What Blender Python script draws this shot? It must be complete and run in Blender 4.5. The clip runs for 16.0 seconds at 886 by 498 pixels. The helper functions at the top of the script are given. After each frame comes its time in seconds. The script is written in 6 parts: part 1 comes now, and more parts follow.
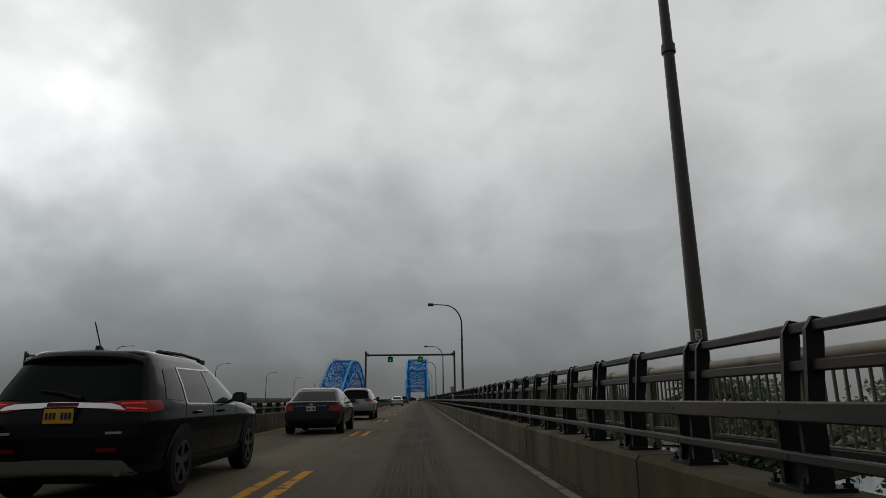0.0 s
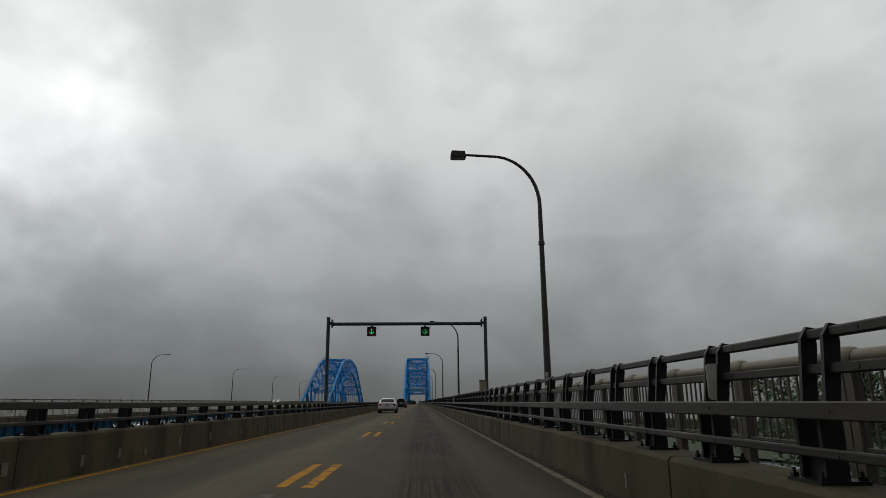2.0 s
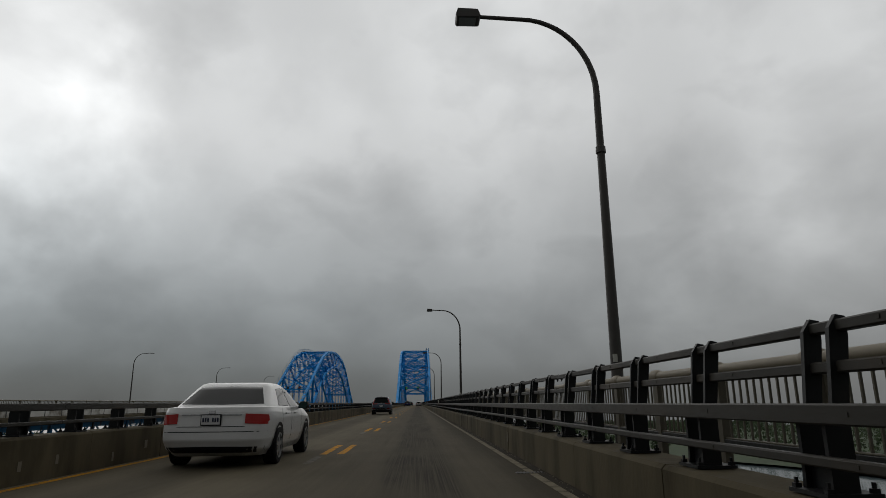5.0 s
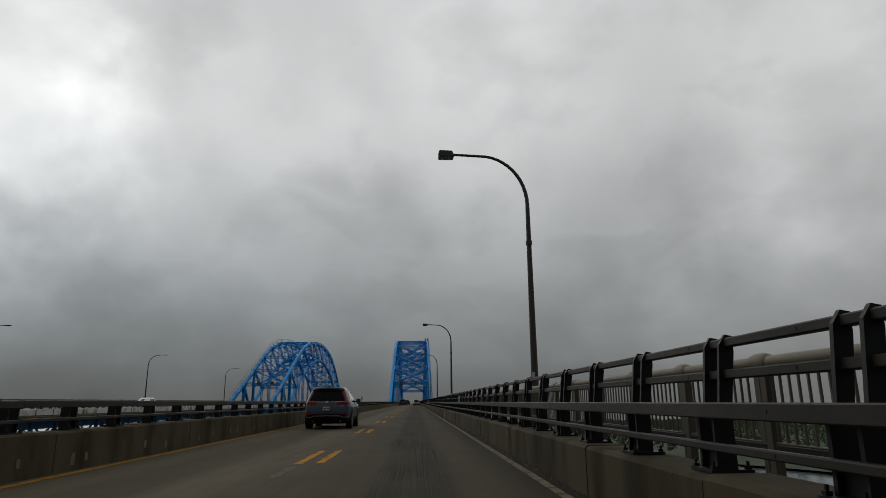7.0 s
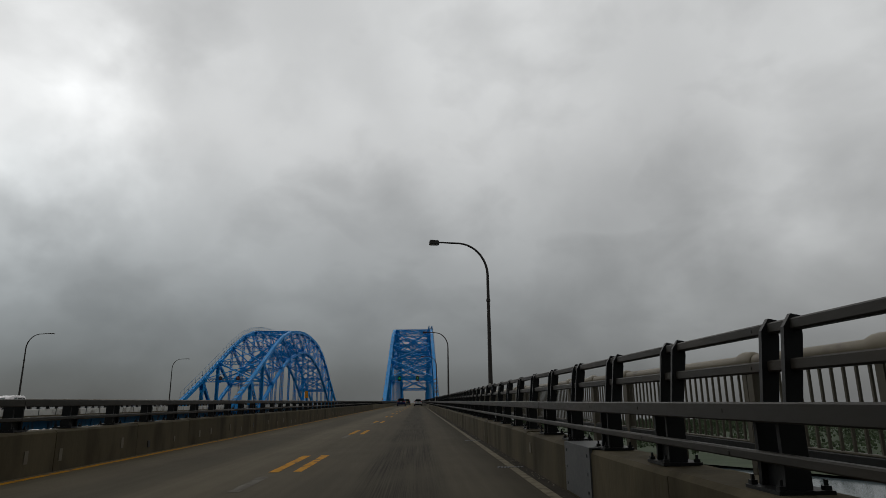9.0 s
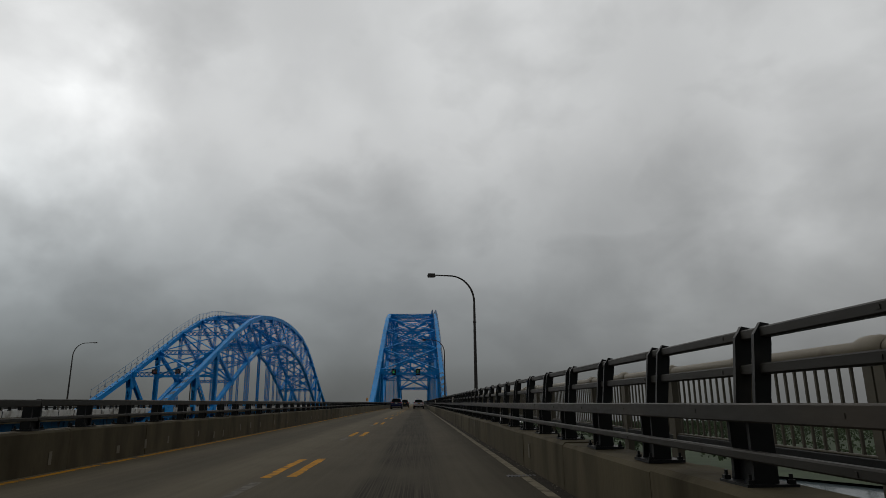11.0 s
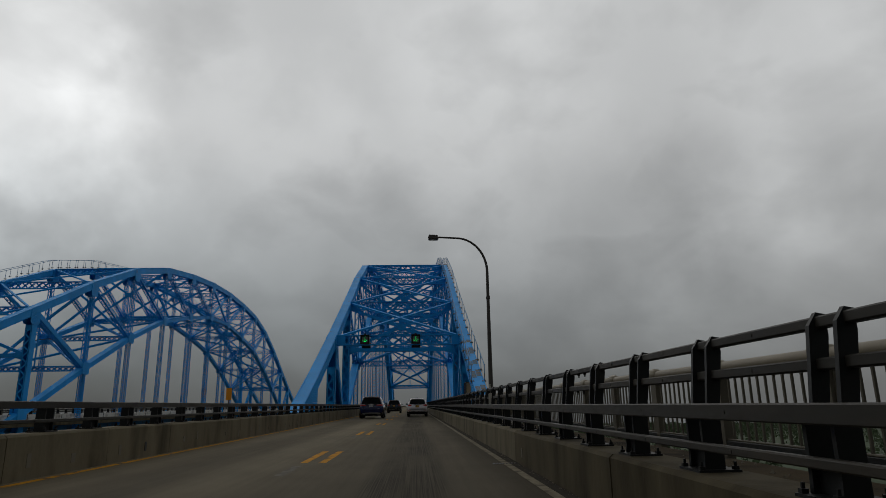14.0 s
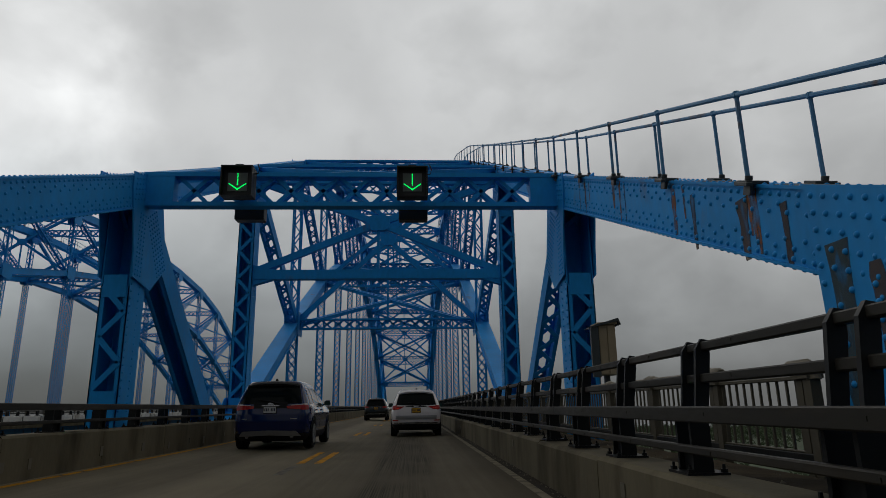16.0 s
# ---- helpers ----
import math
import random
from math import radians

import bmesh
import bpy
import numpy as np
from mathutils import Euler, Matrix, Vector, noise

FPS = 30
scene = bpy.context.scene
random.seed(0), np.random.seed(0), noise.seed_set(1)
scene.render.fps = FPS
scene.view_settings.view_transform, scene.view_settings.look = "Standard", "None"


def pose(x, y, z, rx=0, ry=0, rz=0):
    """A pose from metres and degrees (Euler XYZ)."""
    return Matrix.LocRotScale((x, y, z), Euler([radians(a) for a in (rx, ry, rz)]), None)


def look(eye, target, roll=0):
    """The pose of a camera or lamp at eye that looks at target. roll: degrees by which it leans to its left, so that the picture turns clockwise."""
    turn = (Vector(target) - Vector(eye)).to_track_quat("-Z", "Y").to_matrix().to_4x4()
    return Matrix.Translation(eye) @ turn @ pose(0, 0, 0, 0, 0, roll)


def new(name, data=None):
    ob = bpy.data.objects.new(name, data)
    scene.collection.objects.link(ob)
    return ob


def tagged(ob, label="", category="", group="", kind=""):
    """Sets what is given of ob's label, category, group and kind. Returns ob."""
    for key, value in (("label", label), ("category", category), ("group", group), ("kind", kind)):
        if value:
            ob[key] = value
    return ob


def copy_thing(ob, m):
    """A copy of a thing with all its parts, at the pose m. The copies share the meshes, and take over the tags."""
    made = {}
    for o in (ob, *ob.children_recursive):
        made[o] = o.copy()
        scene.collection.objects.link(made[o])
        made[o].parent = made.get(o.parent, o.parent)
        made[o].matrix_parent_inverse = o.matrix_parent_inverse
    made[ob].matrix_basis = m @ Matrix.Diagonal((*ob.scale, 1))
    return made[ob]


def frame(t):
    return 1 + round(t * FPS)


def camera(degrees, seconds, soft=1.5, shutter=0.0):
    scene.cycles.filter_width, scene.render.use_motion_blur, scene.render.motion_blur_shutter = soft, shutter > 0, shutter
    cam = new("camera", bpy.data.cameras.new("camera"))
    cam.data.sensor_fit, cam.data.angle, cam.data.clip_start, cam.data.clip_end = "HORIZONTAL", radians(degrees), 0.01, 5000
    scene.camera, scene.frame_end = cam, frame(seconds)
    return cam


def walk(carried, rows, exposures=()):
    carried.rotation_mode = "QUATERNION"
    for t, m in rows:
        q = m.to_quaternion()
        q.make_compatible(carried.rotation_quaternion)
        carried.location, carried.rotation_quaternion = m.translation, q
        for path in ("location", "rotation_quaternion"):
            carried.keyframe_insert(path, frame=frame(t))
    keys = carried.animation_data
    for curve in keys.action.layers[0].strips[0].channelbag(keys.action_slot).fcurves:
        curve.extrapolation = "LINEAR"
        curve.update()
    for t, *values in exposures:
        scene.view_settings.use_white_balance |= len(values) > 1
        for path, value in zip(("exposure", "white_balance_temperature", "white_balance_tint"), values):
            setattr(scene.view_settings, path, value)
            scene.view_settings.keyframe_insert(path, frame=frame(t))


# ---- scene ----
cam = camera(70.52, 16.0, soft=0.5)
PATH = [
    (0.0, 0.060, 0.00, 1.060, -2.09, 13.42, 0.71),
    (0.5, -0.090, 9.10, 1.048, -2.09, 13.53, 0.70),
    (1.0, -0.178, 18.06, 1.038, -2.09, 13.61, 0.63),
    (1.5, -0.237, 26.79, 1.038, -2.10, 13.68, 0.58),
    (2.0, -0.233, 35.39, 1.039, -2.11, 13.71, 0.52),
    (2.5, -0.210, 43.93, 1.042, -2.08, 13.81, 0.57),
    (3.0, -0.139, 52.69, 1.042, -2.12, 13.90, 0.53),
    (3.5, -0.043, 61.48, 1.040, -2.15, 13.85, 0.53),
    (4.0, 0.008, 70.63, 1.039, -2.18, 13.89, 0.53),
    (6.5, 0.005, 116.18, 1.041, -2.40, 13.67, 0.55),
    (7.0, 0.060, 125.30, 1.042, -2.45, 13.69, 0.56),
    (7.5, 0.077, 134.74, 1.042, -2.48, 13.68, 0.58),
    (8.0, 0.176, 143.09, 1.042, -2.44, 13.73, 0.68),
    (8.5, 0.232, 151.65, 1.042, -2.37, 13.64, 0.59),
    (9.0, 0.226, 160.48, 1.041, -2.25, 13.65, 0.63),
    (9.5, 0.194, 169.39, 1.040, -2.12, 13.66, 0.69),
    (10.0, 0.199, 177.84, 1.042, -2.11, 13.71, 0.66),
    (12.5, 0.245, 223.26, 1.040, -2.42, 13.89, 0.66),
    (13.0, 0.177, 232.39, 1.040, -2.40, 13.99, 0.77),
    (13.5, 0.141, 241.39, 1.039, -2.42, 13.94, 0.84),
    (14.0, 0.119, 250.30, 1.039, -2.48, 13.94, 0.89),
    (14.5, 0.082, 259.22, 1.040, -2.56, 13.97, 0.95),
    (15.0, 0.149, 267.97, 1.040, -2.66, 14.00, 1.06),
    (15.5, 0.133, 276.64, 1.040, -2.73, 14.07, 1.00),
    (16.0, 0.183, 285.60, 1.041, -2.74, 14.10, 0.82),
]
walk(cam, [(t, pose(x, y, z, 90 + pitch, roll, yaw)) for t, x, y, z, yaw, pitch, roll in PATH],
     exposures=[(0.0, 0.11), (2.5, 0.08), (8.0, 0.0), (12.5, -0.11), (15.5, -0.16), (16.0, -0.10)])

# ---- overcast daylight ----
world = bpy.data.worlds.new("overcast_sky")
scene.world = world
world.use_nodes = True
wt = world.node_tree
wt.nodes.clear()


def wnode(kind, **kw):
    n = wt.nodes.new(kind)
    for k, v in kw.items():
        n.inputs[k].default_value = v
    return n


def wmath(op, a, b=None, clamp=False):
    n = wt.nodes.new("ShaderNodeMath")
    n.operation, n.use_clamp = op, clamp
    for i, v in enumerate((a, b)):
        if v is None:
            continue
        if isinstance(v, (int, float)):
            n.inputs[i].default_value = v
        else:
            wt.links.new(v, n.inputs[i])
    return n.outputs[0]


def wnoise(vec, scale, detail, rough, distort):
    n = wnode("ShaderNodeTexNoise", Scale=scale, Detail=detail, Roughness=rough, Distortion=distort)
    wt.links.new(vec, n.inputs["Vector"])
    return n.outputs["Fac"]


def wramp(fac, stops):
    n = wt.nodes.new("ShaderNodeValToRGB")
    n.color_ramp.interpolation = "B_SPLINE"
    while len(n.color_ramp.elements) < len(stops):
        n.color_ramp.elements.new(0.5)
    for e, (p, v) in zip(n.color_ramp.elements, stops):
        e.position, e.color = p, (v, v, v, 1)
    wt.links.new(fac, n.inputs["Fac"])
    return n.outputs["Color"]


coords = wt.nodes.new("ShaderNodeTexCoord")
axes = wt.nodes.new("ShaderNodeSeparateXYZ")
wt.links.new(coords.outputs["Generated"], axes.inputs[0])
# cloud deck: noise on the direction, flattened towards the horizon and drawn out along one slant
turn = wt.nodes.new("ShaderNodeMapping")
turn.inputs["Rotation"].default_value = (0, radians(-34), 0)
turn.inputs["Scale"].default_value = (1.0, 1.0, 1.55)
turn.inputs["Location"].default_value = (0.4, 0.0, 0.2)
wt.links.new(coords.outputs["Generated"], turn.inputs[0])
big = wnoise(turn.outputs[0], 2.3, 3.0, 0.5, 0.45)
mid = wnoise(turn.outputs[0], 6.0, 4.0, 0.5, 0.3)
fine = wnoise(turn.outputs[0], 12.0, 4.0, 0.5, 0.3)
billow = wmath("ADD", wmath("ADD", wmath("MULTIPLY", big, 0.46), wmath("MULTIPLY", mid, 0.42)), wmath("MULTIPLY", fine, 0.12))
billow = wramp(billow, [(0.32, 0.78), (0.45, 0.92), (0.55, 1.07), (0.70, 1.28)])
# thick and dark towards the horizon, thin higher up; dimmed overhead, unseen, to cut ground light
height = wramp(wmath("MAXIMUM", axes.outputs["Z"], 0.0), [(0.0, 0.115), (0.06, 0.165), (0.2, 0.40), (0.36, 0.52), (0.62, 0.66), (0.8, 0.36), (1.0, 0.2)])
# brighter on the side of the hidden sun
glow = wt.nodes.new("ShaderNodeVectorMath")
glow.operation = "DOT_PRODUCT"
glow.inputs[1].default_value = (-0.22, 0.80, 0.56)
wt.links.new(coords.outputs["Generated"], glow.inputs[0])
toward = wramp(wmath("ADD", wmath("MULTIPLY", glow.outputs["Value"], 0.5), 0.5), [(0.2, 0.38), (0.45, 0.58), (0.68, 0.98), (0.9, 1.12), (1.0, 1.25)])
cloud = wmath("MULTIPLY", wmath("MULTIPLY", billow, height), toward)
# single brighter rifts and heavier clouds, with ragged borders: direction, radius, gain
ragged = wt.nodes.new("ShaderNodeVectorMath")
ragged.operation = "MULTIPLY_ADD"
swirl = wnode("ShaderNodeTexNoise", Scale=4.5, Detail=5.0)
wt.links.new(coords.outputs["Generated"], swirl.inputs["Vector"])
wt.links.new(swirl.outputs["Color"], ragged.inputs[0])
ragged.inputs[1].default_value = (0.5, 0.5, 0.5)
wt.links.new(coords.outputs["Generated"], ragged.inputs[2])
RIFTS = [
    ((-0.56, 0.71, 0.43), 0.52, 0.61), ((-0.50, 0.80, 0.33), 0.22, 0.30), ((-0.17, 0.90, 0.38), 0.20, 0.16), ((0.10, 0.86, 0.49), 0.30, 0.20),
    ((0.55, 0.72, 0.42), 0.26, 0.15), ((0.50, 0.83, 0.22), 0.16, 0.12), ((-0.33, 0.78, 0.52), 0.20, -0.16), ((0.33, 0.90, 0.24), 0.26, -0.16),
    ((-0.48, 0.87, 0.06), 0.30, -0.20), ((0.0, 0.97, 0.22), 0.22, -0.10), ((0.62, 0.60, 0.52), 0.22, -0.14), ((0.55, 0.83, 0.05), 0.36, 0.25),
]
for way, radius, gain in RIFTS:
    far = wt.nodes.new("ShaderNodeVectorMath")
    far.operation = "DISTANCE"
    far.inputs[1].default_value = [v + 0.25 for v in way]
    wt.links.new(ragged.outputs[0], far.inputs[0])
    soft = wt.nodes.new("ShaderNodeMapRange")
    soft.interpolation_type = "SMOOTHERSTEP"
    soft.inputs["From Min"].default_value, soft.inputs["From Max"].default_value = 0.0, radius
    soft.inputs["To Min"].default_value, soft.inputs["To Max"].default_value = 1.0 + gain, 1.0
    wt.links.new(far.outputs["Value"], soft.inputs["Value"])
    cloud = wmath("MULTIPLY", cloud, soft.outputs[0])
tint = wt.nodes.new("ShaderNodeMix")
tint.data_type, tint.blend_type = "RGBA", "MULTIPLY"
tint.inputs["Factor"].default_value = 1.0
wt.links.new(cloud, tint.inputs["A"])
hue = wt.nodes.new("ShaderNodeMix")
hue.data_type = "RGBA"
wt.links.new(wmath("MULTIPLY", axes.outputs["Z"], 2.6, True), hue.inputs["Factor"])
hue.inputs["B"].default_value = (0.985, 1.0, 1.0, 1)
low_hue = wt.nodes.new("ShaderNodeMix")
low_hue.data_type = "RGBA"
wt.links.new(wmath("ADD", wmath("MULTIPLY", axes.outputs["X"], 0.9), 0.45, True), low_hue.inputs["Factor"])
low_hue.inputs["A"].default_value, low_hue.inputs["B"].default_value = (0.90, 1.0, 1.04, 1), (0.975, 1.0, 1.0, 1)
wt.links.new(low_hue.outputs["Result"], hue.inputs["A"])
wt.links.new(hue.outputs["Result"], tint.inputs["B"])
sky = wt.nodes.new("ShaderNodeTexSky")
sky.sky_type, sky.sun_disc = "NISHITA", False
sky.sun_elevation, sky.sun_rotation = radians(42), radians(-50)
blue = wnode("ShaderNodeBackground", Strength=0.06)
grey = wnode("ShaderNodeBackground", Strength=1.0)
wt.links.new(sky.outputs[0], blue.inputs["Color"])
wt.links.new(tint.outputs["Result"], grey.inputs["Color"])
cover = wnode("ShaderNodeMixShader")
cover.inputs[0].default_value = 0.96
wt.links.new(blue.outputs[0], cover.inputs[1])
wt.links.new(grey.outputs[0], cover.inputs[2])
wout = wt.nodes.new("ShaderNodeOutputWorld")
wt.links.new(cover.outputs[0], wout.inputs[0])

sun = new("sun", bpy.data.lights.new("sun", "SUN"))
sun.data.energy, sun.data.angle, sun.data.color = 0.55, radians(80), (1.0, 0.97, 0.93)
sun.matrix_world = look((-22, 140, 56), (0, 60, 0))


# ---- materials ----
def material(name, base, rough=0.6, metal=0.0, vary=0.25, scale=3.0, fine=40.0, bump=0.02, stretch=(1, 1, 1), dirt=None, dirt_at=(0.55, 0.75), dirt_scale=1.2,
             coat=0.0, per_piece=0.0, world_space=True, spec=0.3, ragged=0.0):
    """A painted, cast or metal surface with mottling at two scales, dirt with a shape of its own and fine relief."""
    m = bpy.data.materials.new(name)
    m.use_nodes = True
    t = m.node_tree
    p = t.nodes["Principled BSDF"]
    p.inputs["Roughness"].default_value, p.inputs["Metallic"].default_value = rough, metal
    p.inputs["Coat Weight"].default_value = coat
    p.inputs["Specular IOR Level"].default_value = spec
    co = t.nodes.new("ShaderNodeTexCoord")
    if world_space:
        geo = t.nodes.new("ShaderNodeNewGeometry")
        src = geo.outputs["Position"]
    else:
        src = co.outputs["Object"]
    mp = t.nodes.new("ShaderNodeMapping")
    mp.inputs["Scale"].default_value = stretch
    t.links.new(src, mp.inputs[0])

    def noise_tex(s, d):
        n = t.nodes.new("ShaderNodeTexNoise")
        n.inputs["Scale"].default_value, n.inputs["Detail"].default_value = s, d
        t.links.new(mp.outputs[0], n.inputs["Vector"])
        return n.outputs["Fac"]

    def mathn(op, a, b):
        n = t.nodes.new("ShaderNodeMath")
        n.operation = op
        for i, v in enumerate((a, b)):
            if isinstance(v, (int, float)):
                n.inputs[i].default_value = v
            else:
                t.links.new(v, n.inputs[i])
        return n.outputs[0]

    coarse, grain = noise_tex(scale, 4), noise_tex(fine, 3)
    v = mathn("ADD", mathn("MULTIPLY", mathn("SUBTRACT", coarse, 0.5), 2.2 * vary), mathn("MULTIPLY", mathn("SUBTRACT", grain, 0.5), 1.1 * vary))
    if per_piece:
        info = t.nodes.new("ShaderNodeObjectInfo")
        v = mathn("ADD", v, mathn("MULTIPLY", mathn("SUBTRACT", info.outputs["Random"], 0.5), per_piece))
    v = mathn("ADD", v, 1.0)
    mul = t.nodes.new("ShaderNodeVectorMath")
    mul.operation = "SCALE"
    mul.inputs[0].default_value = base
    t.links.new(v, mul.inputs["Scale"])
    colour = mul.outputs[0]
    if dirt:
        spots = noise_tex(dirt_scale, 6)
        r = t.nodes.new("ShaderNodeMapRange")
        r.inputs["From Min"].default_value, r.inputs["From Max"].default_value = dirt_at
        t.links.new(spots, r.inputs["Value"])
        mix = t.nodes.new("ShaderNodeMix")
        mix.data_type = "RGBA"
        t.links.new(r.outputs[0], mix.inputs["Factor"])
        t.links.new(colour, mix.inputs["A"])
        mix.inputs["B"].default_value = (*dirt, 1)
        colour = mix.outputs["Result"]
    t.links.new(colour, p.inputs["Base Color"])
    if ragged:
        gaps = t.nodes.new("ShaderNodeMapRange")
        gaps.inputs["From Min"].default_value, gaps.inputs["From Max"].default_value = ragged - 0.16, ragged + 0.10
        gaps.inputs["To Max"].default_value = 0.72
        t.links.new(noise_tex(9.0, 5), gaps.inputs["Value"])
        t.links.new(gaps.outputs[0], p.inputs["Alpha"])
    rr = mathn("ADD", mathn("MULTIPLY", mathn("SUBTRACT", grain, 0.5), 0.25), rough)
    t.links.new(rr, p.inputs["Roughness"])
    if bump:
        b = t.nodes.new("ShaderNodeBump")
        b.inputs["Strength"].default_value, b.inputs["Distance"].default_value = 0.6, bump
        t.links.new(grain, b.inputs["Height"])
        t.links.new(b.outputs[0], p.inputs["Normal"])
    return m


def glowing(name, colour, strength):
    m = bpy.data.materials.new(name)
    m.use_nodes = True
    p = m.node_tree.nodes["Principled BSDF"]
    p.inputs["Base Color"].default_value = (*colour, 1)
    p.inputs["Emission Color"].default_value = (*colour, 1)
    p.inputs["Emission Strength"].default_value = strength
    p.inputs["Roughness"].default_value, p.inputs["Specular IOR Level"].default_value = 0.12, 0.25
    return m


def glass(name, colour, alpha, rough=0.03, ior=1.38):
    m = bpy.data.materials.new(name)
    m.use_nodes = True
    p = m.node_tree.nodes["Principled BSDF"]
    p.inputs["Base Color"].default_value = (*colour, 1)
    p.inputs["Roughness"].default_value = rough
    p.inputs["Alpha"].default_value = alpha
    p.inputs["IOR"].default_value = ior
    return m


BLUE = material("blue_bridge_paint", (0.012, 0.27, 0.67), 0.58, spec=0.16, vary=0.30, scale=0.5, fine=9, bump=0.003, dirt=(0.13, 0.075, 0.04), dirt_at=(0.67, 0.80), dirt_scale=0.9, stretch=(1, 1, 0.45))
POST = material("blackened_steel_post", (0.0105, 0.0115, 0.0115), 0.5, spec=0.2, metal=0.1, vary=0.5, scale=1.6, fine=26, bump=0.002, dirt=(0.026, 0.024, 0.021), dirt_at=(0.6, 0.8), dirt_scale=2.5)
RAIL = material("weathered_dark_rail", (0.0235, 0.0215, 0.0172), 0.55, spec=0.2, metal=0.1, vary=0.5, scale=1.6, fine=26, bump=0.002, dirt=(0.055, 0.044, 0.032), dirt_at=(0.52, 0.78), dirt_scale=2.5, stretch=(1, 0.25, 1))
PIPE = material("tan_pipe_paint", (0.17, 0.147, 0.105), 0.6, vary=0.2, scale=1.2, fine=20, bump=0.002, dirt=(0.09, 0.07, 0.055), dirt_at=(0.6, 0.75), dirt_scale=2)
PICKET = material("weathered_picket", (0.075, 0.066, 0.046), 0.65, vary=0.3, scale=1.5, fine=25, bump=0.002)
CONCRETE = material("parapet_concrete", (0.079, 0.066, 0.041), 0.85, spec=0.08, vary=0.34, scale=1.1, fine=22, bump=0.006, dirt=(0.034, 0.028, 0.016), dirt_at=(0.46, 0.70), dirt_scale=1.3, stretch=(1, 1, 0.35), per_piece=0.18)
# the parapet concrete again, lightened to offset dim light around the arch
BRIGHTENED_CONCRETE = material("brightened_parapet_concrete", (0.125, 0.108, 0.072), 0.85, spec=0.08, vary=0.34, scale=1.1, fine=22, bump=0.006, dirt=(0.046, 0.039, 0.025), dirt_at=(0.48, 0.72), dirt_scale=1.3, stretch=(1, 1, 0.35), per_piece=0.18)
PATCH = material("pale_mortar_patch", (0.125, 0.112, 0.082), 0.85, vary=0.2, scale=3, fine=40, bump=0.003)
YELLOW = material("worn_yellow_paint", (0.42, 0.195, 0.010), 0.8, spec=0.05, vary=0.25, scale=2, fine=30, bump=0.002, dirt=(0.085, 0.070, 0.045), dirt_at=(0.53, 0.66), dirt_scale=5)
WHITE = material("worn_white_paint", (0.19, 0.165, 0.115), 0.8, spec=0.05, vary=0.25, scale=2, fine=30, bump=0.002, dirt=(0.085, 0.072, 0.052), dirt_at=(0.47, 0.64), dirt_scale=4)
FADED = material("faded_white_paint", (0.125, 0.115, 0.095), 0.8, spec=0.05, vary=0.3, scale=3, fine=30, bump=0.002, dirt=(0.085, 0.075, 0.06), dirt_at=(0.45, 0.55), dirt_scale=6)
STEEL = material("dark_galvanised_steel", (0.055, 0.064, 0.068), 0.5, metal=0.3, vary=0.2, scale=1.5, fine=18, bump=0.002)
POLE = material("brown_lamp_pole", (0.055, 0.05, 0.045), 0.5, metal=0.2, vary=0.2, scale=1.2, fine=16, bump=0.002)
BLACK = material("black_housing", (0.012, 0.013, 0.014), 0.5, vary=0.2, scale=4, fine=30, bump=0.002)
BEIGE = material("beige_cabinet", (0.30, 0.24, 0.155), 0.6, vary=0.15, scale=2, fine=20, bump=0.002, dirt=(0.16, 0.10, 0.06), dirt_at=(0.62, 0.75), dirt_scale=2)
PLATE = material("pale_sign_plate", (0.40, 0.39, 0.34), 0.55, vary=0.12, scale=5, fine=40, bump=0.001)
GREEN_LED = glowing("green_led", (0.0, 1.0, 0.16), 1.0)
RED_LED = glowing("red_led", (0.6, 0.03, 0.02), 0.3)
SIGNAL_FACE = material("signal_face", (0.10, 0.11, 0.11), 0.4, vary=0.1, scale=6, fine=60, bump=0.001)
LENS = material("lamp_lens", (0.22, 0.23, 0.24), 0.25, vary=0.05, scale=6, fine=30, bump=0)
LEAF = material("dull_green_leaf", (0.045, 0.075, 0.022), 0.6, vary=0.6, scale=1.5, fine=7, bump=0)
BARK = material("grey_bark", (0.07, 0.055, 0.04), 0.9, vary=0.3, scale=3, fine=14, bump=0.01)
WOODS = material("distant_woods", (0.035, 0.055, 0.022), 0.9, vary=0.55, scale=0.06, fine=0.6, bump=0)
PALE = material("pale_fascia_concrete", (0.52, 0.51, 0.48), 0.8, vary=0.25, scale=0.8, fine=10, bump=0.004, dirt=(0.16, 0.14, 0.11), dirt_at=(0.5, 0.7), dirt_scale=0.9)
FADED_BLUE = material("weathered_blue_pipe", (0.075, 0.22, 0.40), 0.6, vary=0.2, scale=1.5, fine=14, bump=0.002, dirt=(0.10, 0.06, 0.035), dirt_at=(0.56, 0.68), dirt_scale=2.2)
DULL_BLUE = material("dull_weathered_blue_paint", (0.018, 0.10, 0.20), 0.65, spec=0.15, vary=0.35, scale=0.7, fine=9, bump=0.003, dirt=(0.045, 0.035, 0.025), dirt_at=(0.52, 0.70), dirt_scale=1.4, stretch=(1, 1, 0.4))
STAIN = material("brown_rust_stain", (0.095, 0.060, 0.030), 0.9, vary=0.7, scale=2.5, fine=26, bump=0.001, stretch=(1, 1, 0.3), ragged=0.34)
GRIME = material("olive_grime_on_paint", (0.062, 0.070, 0.048), 0.9, vary=0.6, scale=1.5, fine=20, bump=0.001, stretch=(1, 1, 0.35), ragged=0.37)
TAN = material("worn_paint_on_cover_plate", (0.17, 0.24, 0.27), 0.9, vary=0.4, scale=3, fine=26, bump=0.001, dirt=(0.24, 0.17, 0.09), dirt_at=(0.5, 0.62), dirt_scale=3, ragged=0.33)
